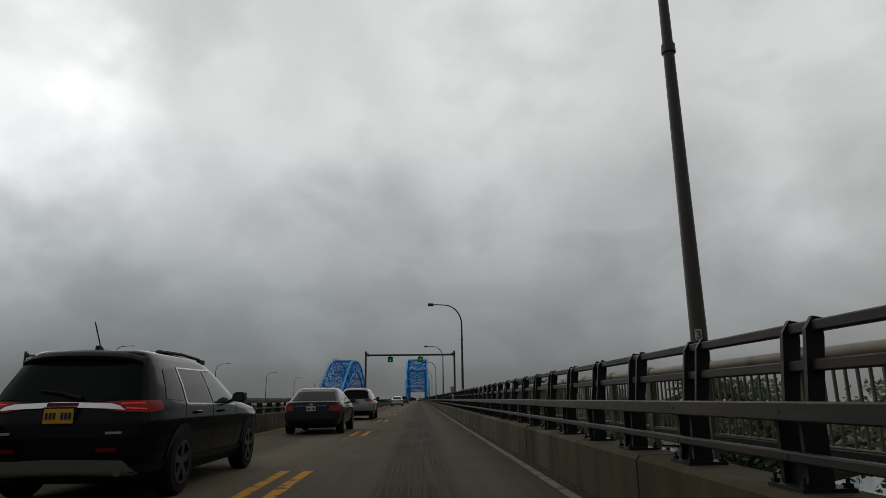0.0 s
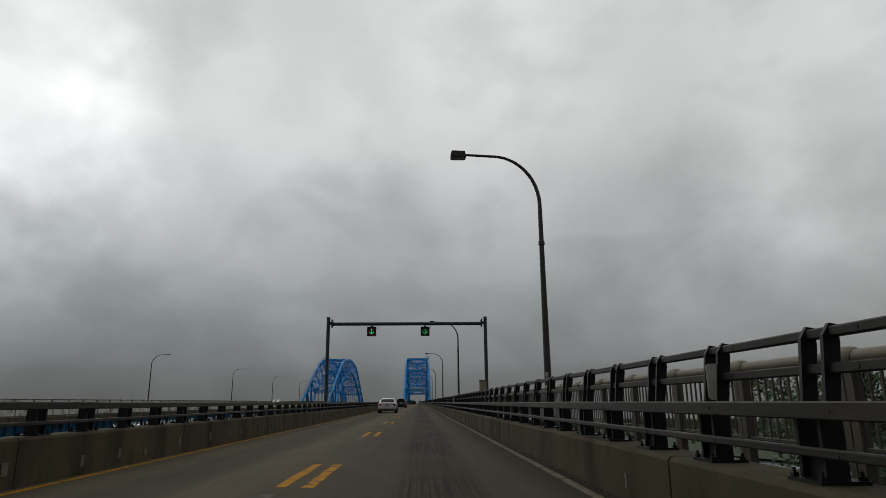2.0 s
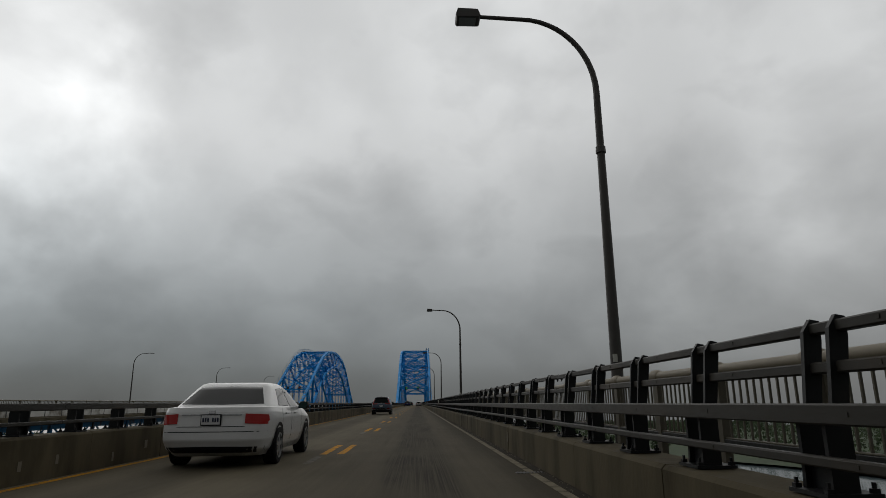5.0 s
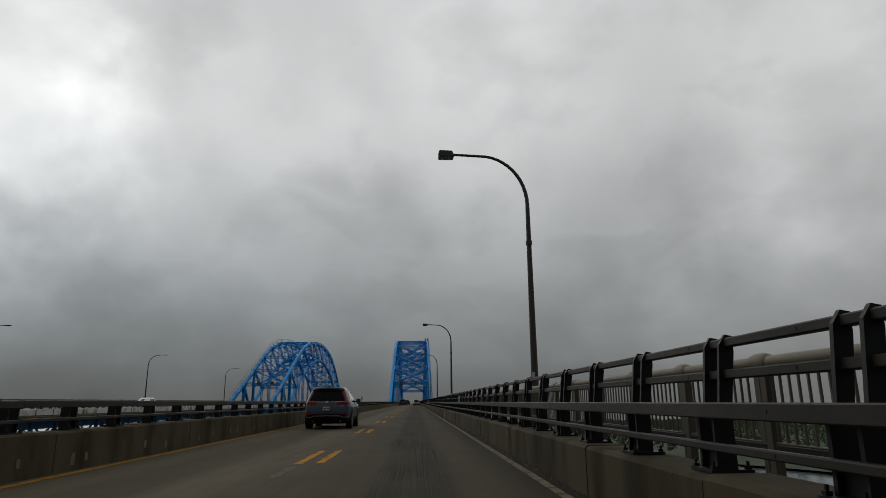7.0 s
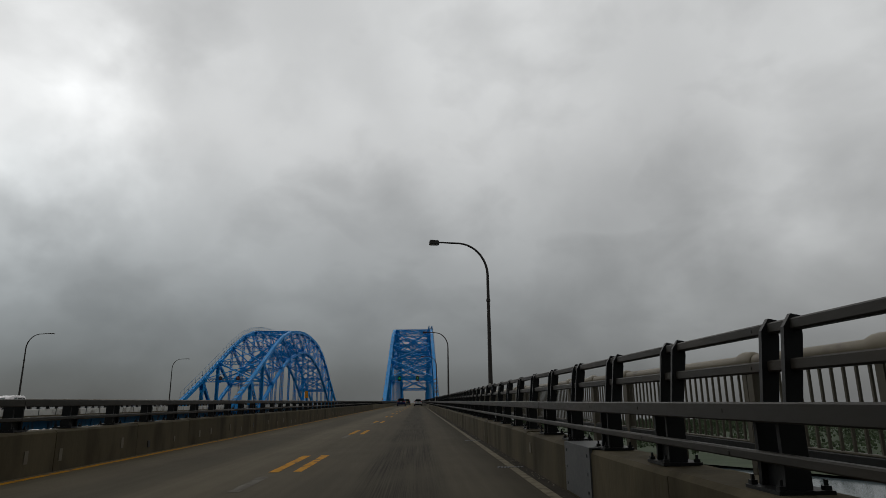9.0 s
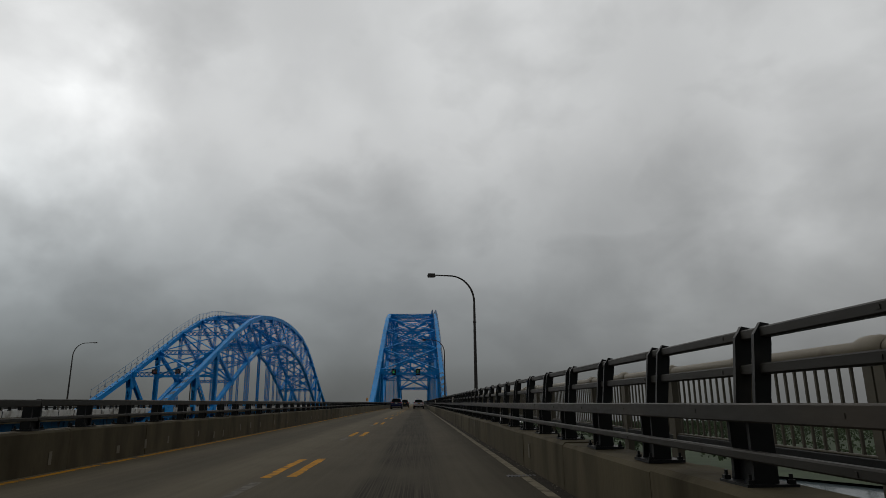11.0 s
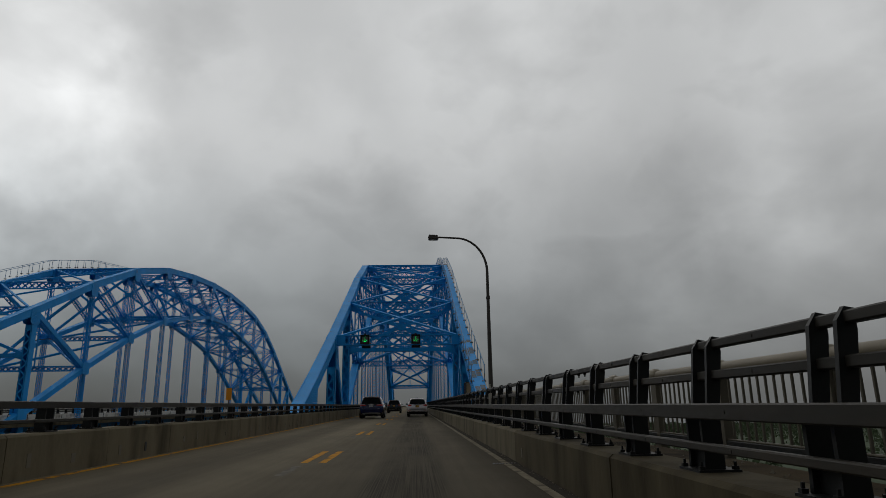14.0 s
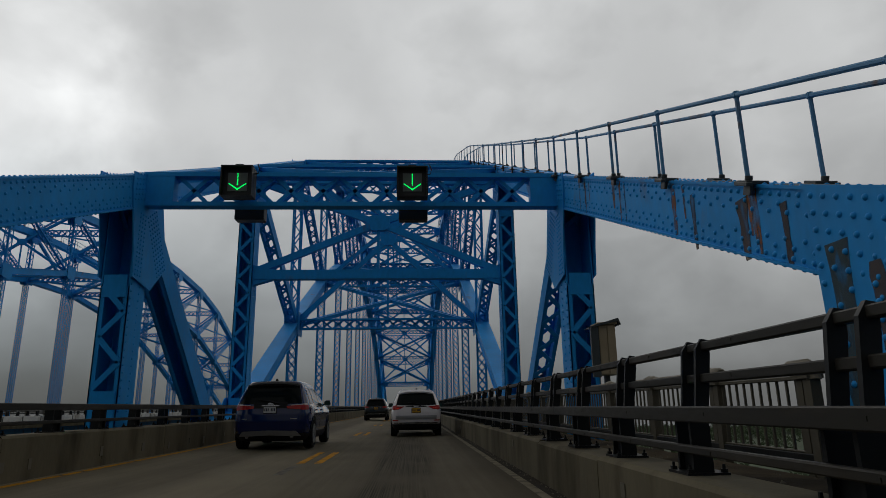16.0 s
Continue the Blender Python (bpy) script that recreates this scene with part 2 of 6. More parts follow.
RUST = material("rust_run", (0.21, 0.095, 0.032), 0.85, vary=0.8, scale=3, fine=30, bump=0.001, stretch=(1, 1, 0.3), ragged=0.42)
WATER = material("grey_river", (0.10, 0.13, 0.14), 0.12, vary=0.08, scale=0.05, fine=0.8, bump=0.05)


def road_material():
    m = bpy.data.materials.new("grooved_concrete_road")
    m.use_nodes = True
    t = m.node_tree
    p = t.nodes["Principled BSDF"]
    geo = t.nodes.new("ShaderNodeNewGeometry")
    sep = t.nodes.new("ShaderNodeSeparateXYZ")
    t.links.new(geo.outputs["Position"], sep.inputs[0])

    def noise_tex(s, d, stretch):
        mp = t.nodes.new("ShaderNodeMapping")
        mp.inputs["Scale"].default_value = stretch
        t.links.new(geo.outputs["Position"], mp.inputs[0])
        n = t.nodes.new("ShaderNodeTexNoise")
        n.inputs["Scale"].default_value, n.inputs["Detail"].default_value = s, d
        t.links.new(mp.outputs[0], n.inputs["Vector"])
        return n.outputs["Fac"]

    def mathn(op, a, b, clamp=False):
        n = t.nodes.new("ShaderNodeMath")
        n.operation, n.use_clamp = op, clamp
        for i, v in enumerate((a, b)):
            if isinstance(v, (int, float)):
                n.inputs[i].default_value = v
            else:
                t.links.new(v, n.inputs[i])
        return n.outputs[0]

    def track(centre, half, soft):
        """A stained track along the road, ragged at its sides."""
        wob = mathn("MULTIPLY", mathn("SUBTRACT", noise_tex(0.35, 3, (1, 0.35, 1)), 0.5), 0.35)
        off = mathn("ABSOLUTE", mathn("ADD", mathn("SUBTRACT", sep.outputs["X"], centre), wob), 0.0)
        r = t.nodes.new("ShaderNodeMapRange")
        r.interpolation_type = "SMOOTHSTEP"
        r.inputs["From Min"].default_value, r.inputs["From Max"].default_value = half, half + soft
        r.inputs["To Min"].default_value, r.inputs["To Max"].default_value = 1.0, 0.0
        t.links.new(off, r.inputs["Value"])
        return r.outputs[0]

    patches = noise_tex(0.25, 4, (1, 0.4, 1))
    streak = noise_tex(9.0, 3, (1, 0.018, 1))
    grit = noise_tex(55, 3, (1, 1, 1))
    v = mathn("ADD", 1.0, mathn("MULTIPLY", mathn("SUBTRACT", patches, 0.5), 0.35))
    v = mathn("ADD", v, mathn("MULTIPLY", mathn("SUBTRACT", streak, 0.5), 0.40))
    v = mathn("ADD", v, mathn("MULTIPLY", mathn("SUBTRACT", noise_tex(1.3, 5, (1, 0.5, 1)), 0.5), 0.45))
    v = mathn("ADD", v, mathn("MULTIPLY", mathn("SUBTRACT", grit, 0.5), 0.35))
    comb = t.nodes.new("ShaderNodeMapRange")
    comb.inputs["From Min"].default_value, comb.inputs["From Max"].default_value = 0.38, 0.62
    t.links.new(noise_tex(55.0, 2, (1, 0.004, 1)), comb.inputs["Value"])
    scuff = t.nodes.new("ShaderNodeMapRange")
    scuff.inputs["From Min"].default_value, scuff.inputs["From Max"].default_value = 0.32, 0.55
    t.links.new(noise_tex(0.7, 4, (1, 0.35, 1)), scuff.inputs["Value"])
    oil = mathn("MULTIPLY", track(0.02, 0.38, 0.32), mathn("ADD", 0.19, mathn("MULTIPLY", mathn("MULTIPLY", comb.outputs[0], scuff.outputs[0]), 0.46)))
    oil2 = mathn("MULTIPLY", track(-3.75, 0.25, 0.6), 0.28)
    v = mathn("MULTIPLY", v, mathn("SUBTRACT", 1.0, oil))
    v = mathn("MULTIPLY", v, mathn("SUBTRACT", 1.0, oil2))
    v = mathn("MULTIPLY", v, mathn("ADD", 1.0, mathn("MULTIPLY", track(-2.7, 0.2, 0.5), 0.10)))
    # the passing lane is worn paler, the strip beside the right-hand gutter is grimy
    lane = t.nodes.new("ShaderNodeMapRange")
    lane.inputs["From Min"].default_value, lane.inputs["From Max"].default_value = -2.6, -0.9
    lane.inputs["To Min"].default_value, lane.inputs["To Max"].default_value = 1.42, 1.0
    t.links.new(sep.outputs["X"], lane.inputs["Value"])
    v = mathn("MULTIPLY", v, lane.outputs[0])
    # base colour brightened towards the arch, making up for its shade on the road
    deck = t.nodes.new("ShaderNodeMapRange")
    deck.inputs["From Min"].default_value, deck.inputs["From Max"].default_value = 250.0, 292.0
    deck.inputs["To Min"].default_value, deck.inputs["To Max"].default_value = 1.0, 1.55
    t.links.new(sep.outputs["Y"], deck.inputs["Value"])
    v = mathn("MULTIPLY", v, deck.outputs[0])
    v = mathn("MULTIPLY", v, mathn("SUBTRACT", 1.0, mathn("MULTIPLY", track(1.95, 0.35, 0.6), 0.28)))
    mul = t.nodes.new("ShaderNodeVectorMath")
    mul.operation = "SCALE"
    mul.inputs[0].default_value = (0.069, 0.059, 0.041)
    t.links.new(v, mul.inputs["Scale"])
    t.links.new(mul.outputs[0], p.inputs["Base Color"])
    p.inputs["Roughness"].default_value = 0.9
    p.inputs["Specular IOR Level"].default_value = 0.06
    b = t.nodes.new("ShaderNodeBump")
    b.inputs["Strength"].default_value, b.inputs["Distance"].default_value = 0.5, 0.006
    t.links.new(mathn("ADD", grit, mathn("MULTIPLY", noise_tex(30, 2, (1, 0.01, 1)), 0.8)), b.inputs["Height"])
    t.links.new(b.outputs[0], p.inputs["Normal"])
    return m


ROAD = road_material()


# ---- mesh helpers ----
def box(bm, lo, hi):
    """An axis-aligned box between two corners."""
    (x0, y0, z0), (x1, y1, z1) = lo, hi
    v = [bm.verts.new(c) for c in ((x0, y0, z0), (x1, y0, z0), (x1, y1, z0), (x0, y1, z0), (x0, y0, z1), (x1, y0, z1), (x1, y1, z1), (x0, y1, z1))]
    for f in ((3, 2, 1, 0), (4, 5, 6, 7), (0, 1, 5, 4), (1, 2, 6, 5), (2, 3, 7, 6), (3, 0, 4, 7)):
        bm.faces.new([v[i] for i in f])


def block(bm, centre, size):
    box(bm, [c - s / 2 for c, s in zip(centre, size)], [c + s / 2 for c, s in zip(centre, size)])


def beam(bm, a, b, wide, deep, side=(1, 0, 0)):
    """A straight bar from a to b; wide is measured along side, deep across both."""
    a, b, side = Vector(a), Vector(b), Vector(side)
    along = (b - a).normalized()
    side = (side - along * side.dot(along)).normalized()
    up = along.cross(side)
    ring = [(-1, -1), (1, -1), (1, 1), (-1, 1)]
    lo = [bm.verts.new(a + side * (i * wide / 2) + up * (j * deep / 2)) for i, j in ring]
    hi = [bm.verts.new(b + side * (i * wide / 2) + up * (j * deep / 2)) for i, j in ring]
    bm.faces.new(lo[::-1])
    bm.faces.new(hi)
    for i in range(4):
        bm.faces.new((lo[i], lo[(i + 1) % 4], hi[(i + 1) % 4], hi[i]))


def tube(bm, points, radii, sides=10, caps=True):
    """A round tube through points, with a radius at each."""
    pts = [Vector(p) for p in points]
    if isinstance(radii, (int, float)):
        radii = [radii] * len(pts)
    rings, ref = [], Vector((0.31, 0.17, 0.93))
    for i, p in enumerate(pts):
        d = (pts[min(i + 1, len(pts) - 1)] - pts[max(i - 1, 0)]).normalized()
        if abs(d.dot(ref)) > 0.95:
            ref = Vector((0.93, 0.31, 0.17))
        u = d.cross(ref).normalized()
        w = d.cross(u)
        rings.append([bm.verts.new(p + (u * math.cos(k * math.tau / sides) + w * math.sin(k * math.tau / sides)) * radii[i]) for k in range(sides)])
    for r, q in zip(rings, rings[1:]):
        for k in range(sides):
            bm.faces.new((r[k], r[(k + 1) % sides], q[(k + 1) % sides], q[k]))
    if caps:
        bm.faces.new(rings[0][::-1])
        bm.faces.new(rings[-1])


def prism(bm, outline, axis, lo, hi):
    """Extrudes an outline of (a, b) pairs along one axis from lo to hi."""
    def at(a, b, c):
        return {"x": (c, a, b), "y": (a, c, b), "z": (a, b, c)}[axis]
    p = [bm.verts.new(at(a, b, lo)) for a, b in outline]
    q = [bm.verts.new(at(a, b, hi)) for a, b in outline]
    n = len(p)
    bm.faces.new(p[::-1])
    bm.faces.new(q)
    for i in range(n):
        bm.faces.new((p[i], p[(i + 1) % n], q[(i + 1) % n], q[i]))


def mesh_of(name, bm, mat, smooth=False, bevel=0.0):
    if bevel:
        bmesh.ops.bevel(bm, geom=bm.edges[:], offset=bevel, segments=1, affect="EDGES")
    bmesh.ops.recalc_face_normals(bm, faces=bm.faces[:])
    me = bpy.data.meshes.new(name)
    bm.to_mesh(me)
    bm.free()
    me.materials.append(mat)
    if smooth:
        for f in me.polygons:
            f.use_smooth = True
        me.set_sharp_from_angle(angle=0.62)
    return me


def thing(name, label, category, group="", kind="", at=(0, 0, 0)):
    ob = tagged(new(name), label, category, group, kind)
    ob.location = at
    return ob


def part(name, bm, mat, parent, label="", smooth=False, bevel=0.0, kind=""):
    ob = new(name, mesh_of(name, bm, mat, smooth, bevel) if isinstance(bm, bmesh.types.BMesh) else bm)
    ob.parent = parent
    return tagged(ob, label, kind=kind)


def structure(name, bm, mat, label, category, bevel=0.0, smooth=False):
    return tagged(new(name, mesh_of(name, bm, mat, smooth, bevel)), label, category, kind="structure")


START, END = -12.0, 438.0          # stretch of the bridge that gets its single pieces
POST_STEP = 1.475
PANEL_START = -12.0
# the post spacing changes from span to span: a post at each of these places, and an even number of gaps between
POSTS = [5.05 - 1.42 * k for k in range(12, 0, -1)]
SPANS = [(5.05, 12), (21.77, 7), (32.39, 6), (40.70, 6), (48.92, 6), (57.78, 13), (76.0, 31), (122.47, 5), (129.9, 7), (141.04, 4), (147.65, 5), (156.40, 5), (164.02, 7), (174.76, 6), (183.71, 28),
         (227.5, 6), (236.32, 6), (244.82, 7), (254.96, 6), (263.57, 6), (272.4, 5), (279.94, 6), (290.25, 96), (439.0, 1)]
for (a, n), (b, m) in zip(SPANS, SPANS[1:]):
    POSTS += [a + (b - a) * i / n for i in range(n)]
MIRROR = -42.0                     # x of the twin bridge = MIRROR - x
LIFT = 0.15                        # its deck lies a little higher


def left_rise(y):
    """The passing lane's outer edge climbs a little towards the arch."""
    return 0.09 * min(max((y - 90.0) / 160.0, 0.0), 1.0)


# ---- ground, water, distance (the approach climbs, so level ground falls away ahead) ----
SLOPE = math.tan(radians(1.3))


def ground_z(y):
    return -24.0 - SLOPE * y


bm = bmesh.new()
ys = [-3000, -1000, -300, 0, 300, 700, 1200, 2000, 3200, 4600]
xs = [-4600, -2500, -1200, -500, -200, 0, 200, 500, 1200, 2500, 4600]
grid = [[bm.verts.new((x, y, ground_z(y))) for x in xs] for y in ys]
for i in range(len(ys) - 1):
    for j in range(len(xs) - 1):
        bm.faces.new((grid[i][j], grid[i][j + 1], grid[i + 1][j + 1], grid[i + 1][j]))
structure("water", bm, WATER, "wide grey river under an overcast sky", "river")


def bank(name, outline, seed):
    """A wooded bank: a low land sheet with trees made of many small leaf clumps."""
    rnd = random.Random(seed)
    bm = bmesh.new()
    bm.faces.new([bm.verts.new((x, y, ground_z(y) + 1.2)) for x, y in outline])
    x0, x1 = min(p[0] for p in outline), max(p[0] for p in outline)
    y0, y1 = min(p[1] for p in outline), max(p[1] for p in outline)

    def inside(x, y):
        hit = False
        for (ax, ay), (bx, by) in zip(outline, outline[1:] + outline[:1]):
            if (ay > y) != (by > y) and x < (bx - ax) * (y - ay) / (by - ay) + ax:
                hit = not hit
        return hit
    sheet = mesh_of(name, bm, WOODS)
    verts, faces = [tuple(v.co) for v in sheet.vertices], [tuple(f.vertices) for f in sheet.polygons]
    bpy.data.meshes.remove(sheet)
    made = 0
    while made < 2200:
        x, y = rnd.uniform(x0, x1), rnd.uniform(y0, y1)
        if not inside(x, y):
            continue
        made += 1
        h, r, z = rnd.uniform(8, 17), rnd.uniform(3.0, 6.0), ground_z(y) + 1.2
        for i in range(44):
            # one clump of leaves on the crown's rounded outside
            a, e = rnd.uniform(0, math.tau), rnd.uniform(-0.6, 1.0)
            w = math.sqrt(max(0.0, 1 - e * e)) * r * rnd.uniform(0.75, 1.1)
            c = Vector((x + w * math.cos(a), y + w * math.sin(a), z + h * (0.62 + 0.38 * e)))
            u = Vector((rnd.gauss(0, 1), rnd.gauss(0, 1), rnd.gauss(0, 1))).normalized()
            v = u.orthogonal().normalized()
            k, n = rnd.uniform(0.7, 1.5), len(verts)
            verts += [tuple(c - u * k), tuple(c + v * k * 0.8), tuple(c + u * k * 0.9), tuple(c - v * k)]
            faces.append((n, n + 1, n + 2, n + 3))
    me = bpy.data.meshes.new(name)
    me.from_pydata(verts, [], faces)
    me.materials.append(WOODS)
    return tagged(new(name, me), "dark green wooded river bank far off", "woods", kind="stuff")


bank("wooded_bank", [(150, -200), (190, 60), (210, 300), (190, 434), (168, 500), (140, 570), (125, 660), (130, 900), (260, 1200), (700, 1800), (1400, 1800), (1200, 300), (900, -300)], 3)
bank("wooded_bank", [(60, 1250), (500, 1180), (900, 1700), (500, 2200), (-200, 2200), (-700, 1900), (-500, 1300)], 5)
bank("wooded_bank", [(-520, -200), (-480, 500), (-600, 1200), (-1300, 1500), (-1500, -200)], 8)

# ---- own bridge: deck, road and markings ----
bm = bmesh.new()
lines = [[bm.verts.new(p) for p in ((1.99, y, 0.0), (-2.2, y, 0.0), (-5.45, y, left_rise(y)), (-5.45, y, -0.4), (1.99, y, -0.4))] for y in [-60, 90] + [90 + 20 * i for i in range(1, 9)] + [640]]
for p, q in zip(lines, lines[1:]):
    for k in range(5):
        bm.faces.new((p[k], p[(k + 1) % 5], q[(k + 1) % 5], q[k]))
bm.faces.new(lines[0])
bm.faces.new(lines[-1][::-1])
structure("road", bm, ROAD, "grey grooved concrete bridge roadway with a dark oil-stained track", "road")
bm = bmesh.new()
box(bm, (2.46, -60, -0.35), (3.62, 640, -0.12))
structure("pavement", bm, CONCRETE, "narrow concrete ledge behind the traffic railing", "walkway")
bm = bmesh.new()
box(bm, (2.465, 222, -0.1), (3.12, 640, 0.50))
structure("pavement", bm, material("dirty_walkway_concrete", (0.052, 0.039, 0.023), 0.95, spec=0.06, vary=0.5, scale=1.3, fine=24, bump=0.008, dirt=(0.020, 0.016, 0.010), dirt_at=(0.45, 0.65), dirt_scale=1.6), "raised brown concrete service walkway behind the traffic railing", "walkway")
bm = bmesh.new()
box(bm, (1.68, -60, -0.01), (1.80, 640, 0.004))
structure("road_marking", bm, WHITE, "worn white edge line beside the gutter", "road marking")
bm = bmesh.new()
lines = [[bm.verts.new((x, y, left_rise(y) * (-2.2 - x) / 3.25 + 0.004)) for x in (-5.30, -5.18)] for y in [-60, 90] + [90 + 20 * i for i in range(1, 9)] + [640]]
for p, q in zip(lines, lines[1:]):
    bm.faces.new((p[0], p[1], q[1], q[0]))
structure("road_marking", bm, YELLOW, "worn yellow edge line beside the parapet", "road marking")
rnd = random.Random(4)


def dash(x, y, length, mat, label):
    bm = bmesh.new()
    n = 6
    lo = [bm.verts.new((x - 0.075 + rnd.uniform(-0.012, 0.012), y + length * i / n, 0.004)) for i in range(n + 1)]
    hi = [bm.verts.new((x + 0.075 + rnd.uniform(-0.012, 0.012), y + length * i / n, 0.004)) for i in range(n + 1)]
    for i in range(n):
        bm.faces.new((lo[i], hi[i], hi[i + 1], lo[i + 1]))
    ob = structure("road_marking", bm, mat, label, "road marking")
    ob["group"] = "lane dashes"


ends = [10.3 + 12.2 * k for k in range(-1, 7)]
for target, n in ((140.1, 5), (173.8, 3), (242.8, 6), (277.4, 3), (301.6, 2), (557.6, 21)):
    first = ends[-1]
    ends += [first + (target - first) * (i + 1) / n for i in range(n)]
for end in ends:
    dash(-1.64, end - 3.05 + rnd.uniform(-0.1, 0.1), 3.05, YELLOW, "one of a pair of worn yellow lane dashes")
    dash(-2.0, end - 3.05 + rnd.uniform(-0.1, 0.1), 3.05, YELLOW, "one of a pair of worn yellow lane dashes")
    dash(-2.0, end - 5.2, 1.6, FADED, "faint remains of a white lane dash")
# gutter dirt strip, deck joints and drains
bm = bmesh.new()
box(bm, (1.81, -60, -0.01), (1.985, 640, 0.003))
structure("gutter", bm, material("gutter_grit", (0.030, 0.025, 0.018), 0.95, spec=0.1, vary=0.6, scale=2.5, fine=30, bump=0.01), "gritty brown gutter strip along the parapet", "gutter")
for y in (167.5,):
    bm = bmesh.new()
    for o in (-0.09, 0.09):
        box(bm, (-5.4, y + o - 0.05, -0.01), (1.7, y + o + 0.05, 0.006))
    tagged(structure("expansion_joint", bm, FADED, "pale mortar-edged expansion joint across the roadway", "expansion joint"), group="deck joints")
rnd_grit = random.Random(21)
bm = bmesh.new()
for i in range(2600):
    # loose grit lying in the gutter
    s = rnd_grit.choice((0.006, 0.008, 0.01, 0.014, 0.02))
    x, y, a = 1.96 - abs(rnd_grit.gauss(0, 0.06)), rnd_grit.uniform(0, 320), rnd_grit.uniform(0, 6.28)
    foot = [bm.verts.new((x + s * math.cos(a + k * 2.09), y + s * math.sin(a + k * 2.09), 0.002)) for k in range(3)]
    tip = bm.verts.new((x, y, 0.003 + s * 0.9))
    for k in range(3):
        bm.faces.new((foot[k], foot[(k + 1) % 3], tip))
for i in range(900):
    # and on the raised walkway
    k = rnd_grit.choice((0.008, 0.012, 0.016, 0.026))
    x, y, a = rnd_grit.uniform(2.5, 3.10), rnd_grit.uniform(223, 330), rnd_grit.uniform(0, 6.28)
    foot = [bm.verts.new((x + k * math.cos(a + j * 2.09), y + k * math.sin(a + j * 2.09), 0.501)) for j in range(3)]
    tip = bm.verts.new((x, y, 0.502 + k * 0.9))
    for j in range(3):
        bm.faces.new((foot[j], foot[(j + 1) % 3], tip))
tagged(new("grit", mesh_of("grit", bm, PATCH)), "loose grit and small stones lying in the gutter", "grit", kind="stuff")
for y in (20.0, 72.0, 99.0, 132.2, 171.0, 178.0, 205.0, 247.3, 262.0):
    bm = bmesh.new()
    box(bm, (1.5, y - 0.09, -0.01), (1.94, y + 0.09, 0.002))
    for i in range(8):
        box(bm, (1.52 + i * 0.052, y - 0.08, 0.0), (1.545 + i * 0.052, y + 0.08, 0.01))
    tagged(structure("drain_grate", bm, BLACK, "small black slotted drain grate in the gutter", "drain"), group="drain grates")


# ---- parapets: one concrete panel after another ----
def parapet(name, x_face, x_back, top, label, lift=0.0, span=(START, END), mat=CONCRETE, joint=0.008, rise=None, brighten_from=None):
    wall = thing(name, label, "parapet", kind="structure")
    s = 1 if x_back > x_face else -1
    bm = bmesh.new()
    w = abs(x_back - x_face)
    c = 0.035
    prism(bm, [(s * a, b) for a, b in ((0, -0.3), (w, -0.3), (w, top - c), (w - c, top), (c, top), (0, top - c))], "y", joint, 2 * POST_STEP - joint)
    me = mesh_of("panel", bm, mat)
    # lightened copy for panels near the arch, with extra light in its colour
    pale = me.copy()
    pale.materials[0] = BRIGHTENED_CONCRETE
    y = PANEL_START - 2.9
    while y < span[1]:
        if y >= span[0] - 3:
            ob = part("panel", pale if brighten_from and y > brighten_from else me, CONCRETE, wall)
            ob.location = (x_face + s * rnd.uniform(-0.006, 0.006), y, lift + rnd.uniform(-0.008, 0.008) + (rise(y) if rise else 0.0))
        y += 2 * POST_STEP
    # far and rear lengths in one run, behind the joints a dark filler
    bm = bmesh.new()
    lo, hi = sorted((x_face + s * 0.03, x_back - s * 0.03))
    box(bm, (lo, -60, -0.3 + lift), (hi, 640, top - 0.03 + lift))
    part("core", bm, BLACK, wall)
    bm = bmesh.new()
    lo, hi = sorted((x_face, x_back))
    box(bm, (lo, END + 3, -0.3 + lift), (hi, 640, top + lift))
    part("run", bm, CONCRETE, wall)
    return wall


right_wall = parapet("parapet", 1.97, 2.46, 0.55, "stained tan concrete parapet in short panels carrying the railing", brighten_from=262)
left_wall = parapet("parapet", -5.43, -5.92, 0.63, "stained tan concrete parapet with pale patched holes", rise=left_rise, brighten_from=240)
parapet("parapet", MIRROR + 5.43, MIRROR + 5.92, 0.58, "concrete parapet of the twin bridge", LIFT, (60, 430), PALE, 0.09)
# pale mortar patches and dark bolt holes on the left parapet
for i in range(290):
    y = START + 1.5 * i + rnd.uniform(0, 1.2)
    bm = bmesh.new()
    w, h, z = rnd.uniform(0.07, 0.13), rnd.uniform(0.12, 0.2), rnd.uniform(0.16, 0.30)
    block(bm, (-5.426, y, z + left_rise(y)), (0.012, w, h))
    part("mortar_patch", bm, PATCH if rnd.random() < 0.92 else BLACK, left_wall)
for i in range(40):
    y = START + 9 * i + rnd.uniform(0, 8)
    bm = bmesh.new()
    block(bm, (1.966, y, rnd.uniform(0.15, 0.4)), (0.012, rnd.uniform(0.05, 0.12), rnd.uniform(0.08, 0.22)))
    part("mortar_patch", bm, PATCH, right_wall)


bm = bmesh.new()
box(bm, (1.955, 167.05, 0.03), (1.985, 168.15, 0.562))
box(bm, (1.955, 167.05, 0.553), (2.40, 168.15, 0.568))
for y in (167.15, 168.05):
    for z in (0.12, 0.30, 0.48):
        tube(bm, [(1.945, y, z), (1.957, y, z)], 0.018, 8)
tagged(structure("joint_cover", bm, material("grey_steel_cover", (0.075, 0.078, 0.078), 0.6, metal=0.3, vary=0.25, scale=2, fine=20, bump=0.002), "grey steel cover plate over a parapet joint", "cover plate", bevel=0.003), group="joint covers")


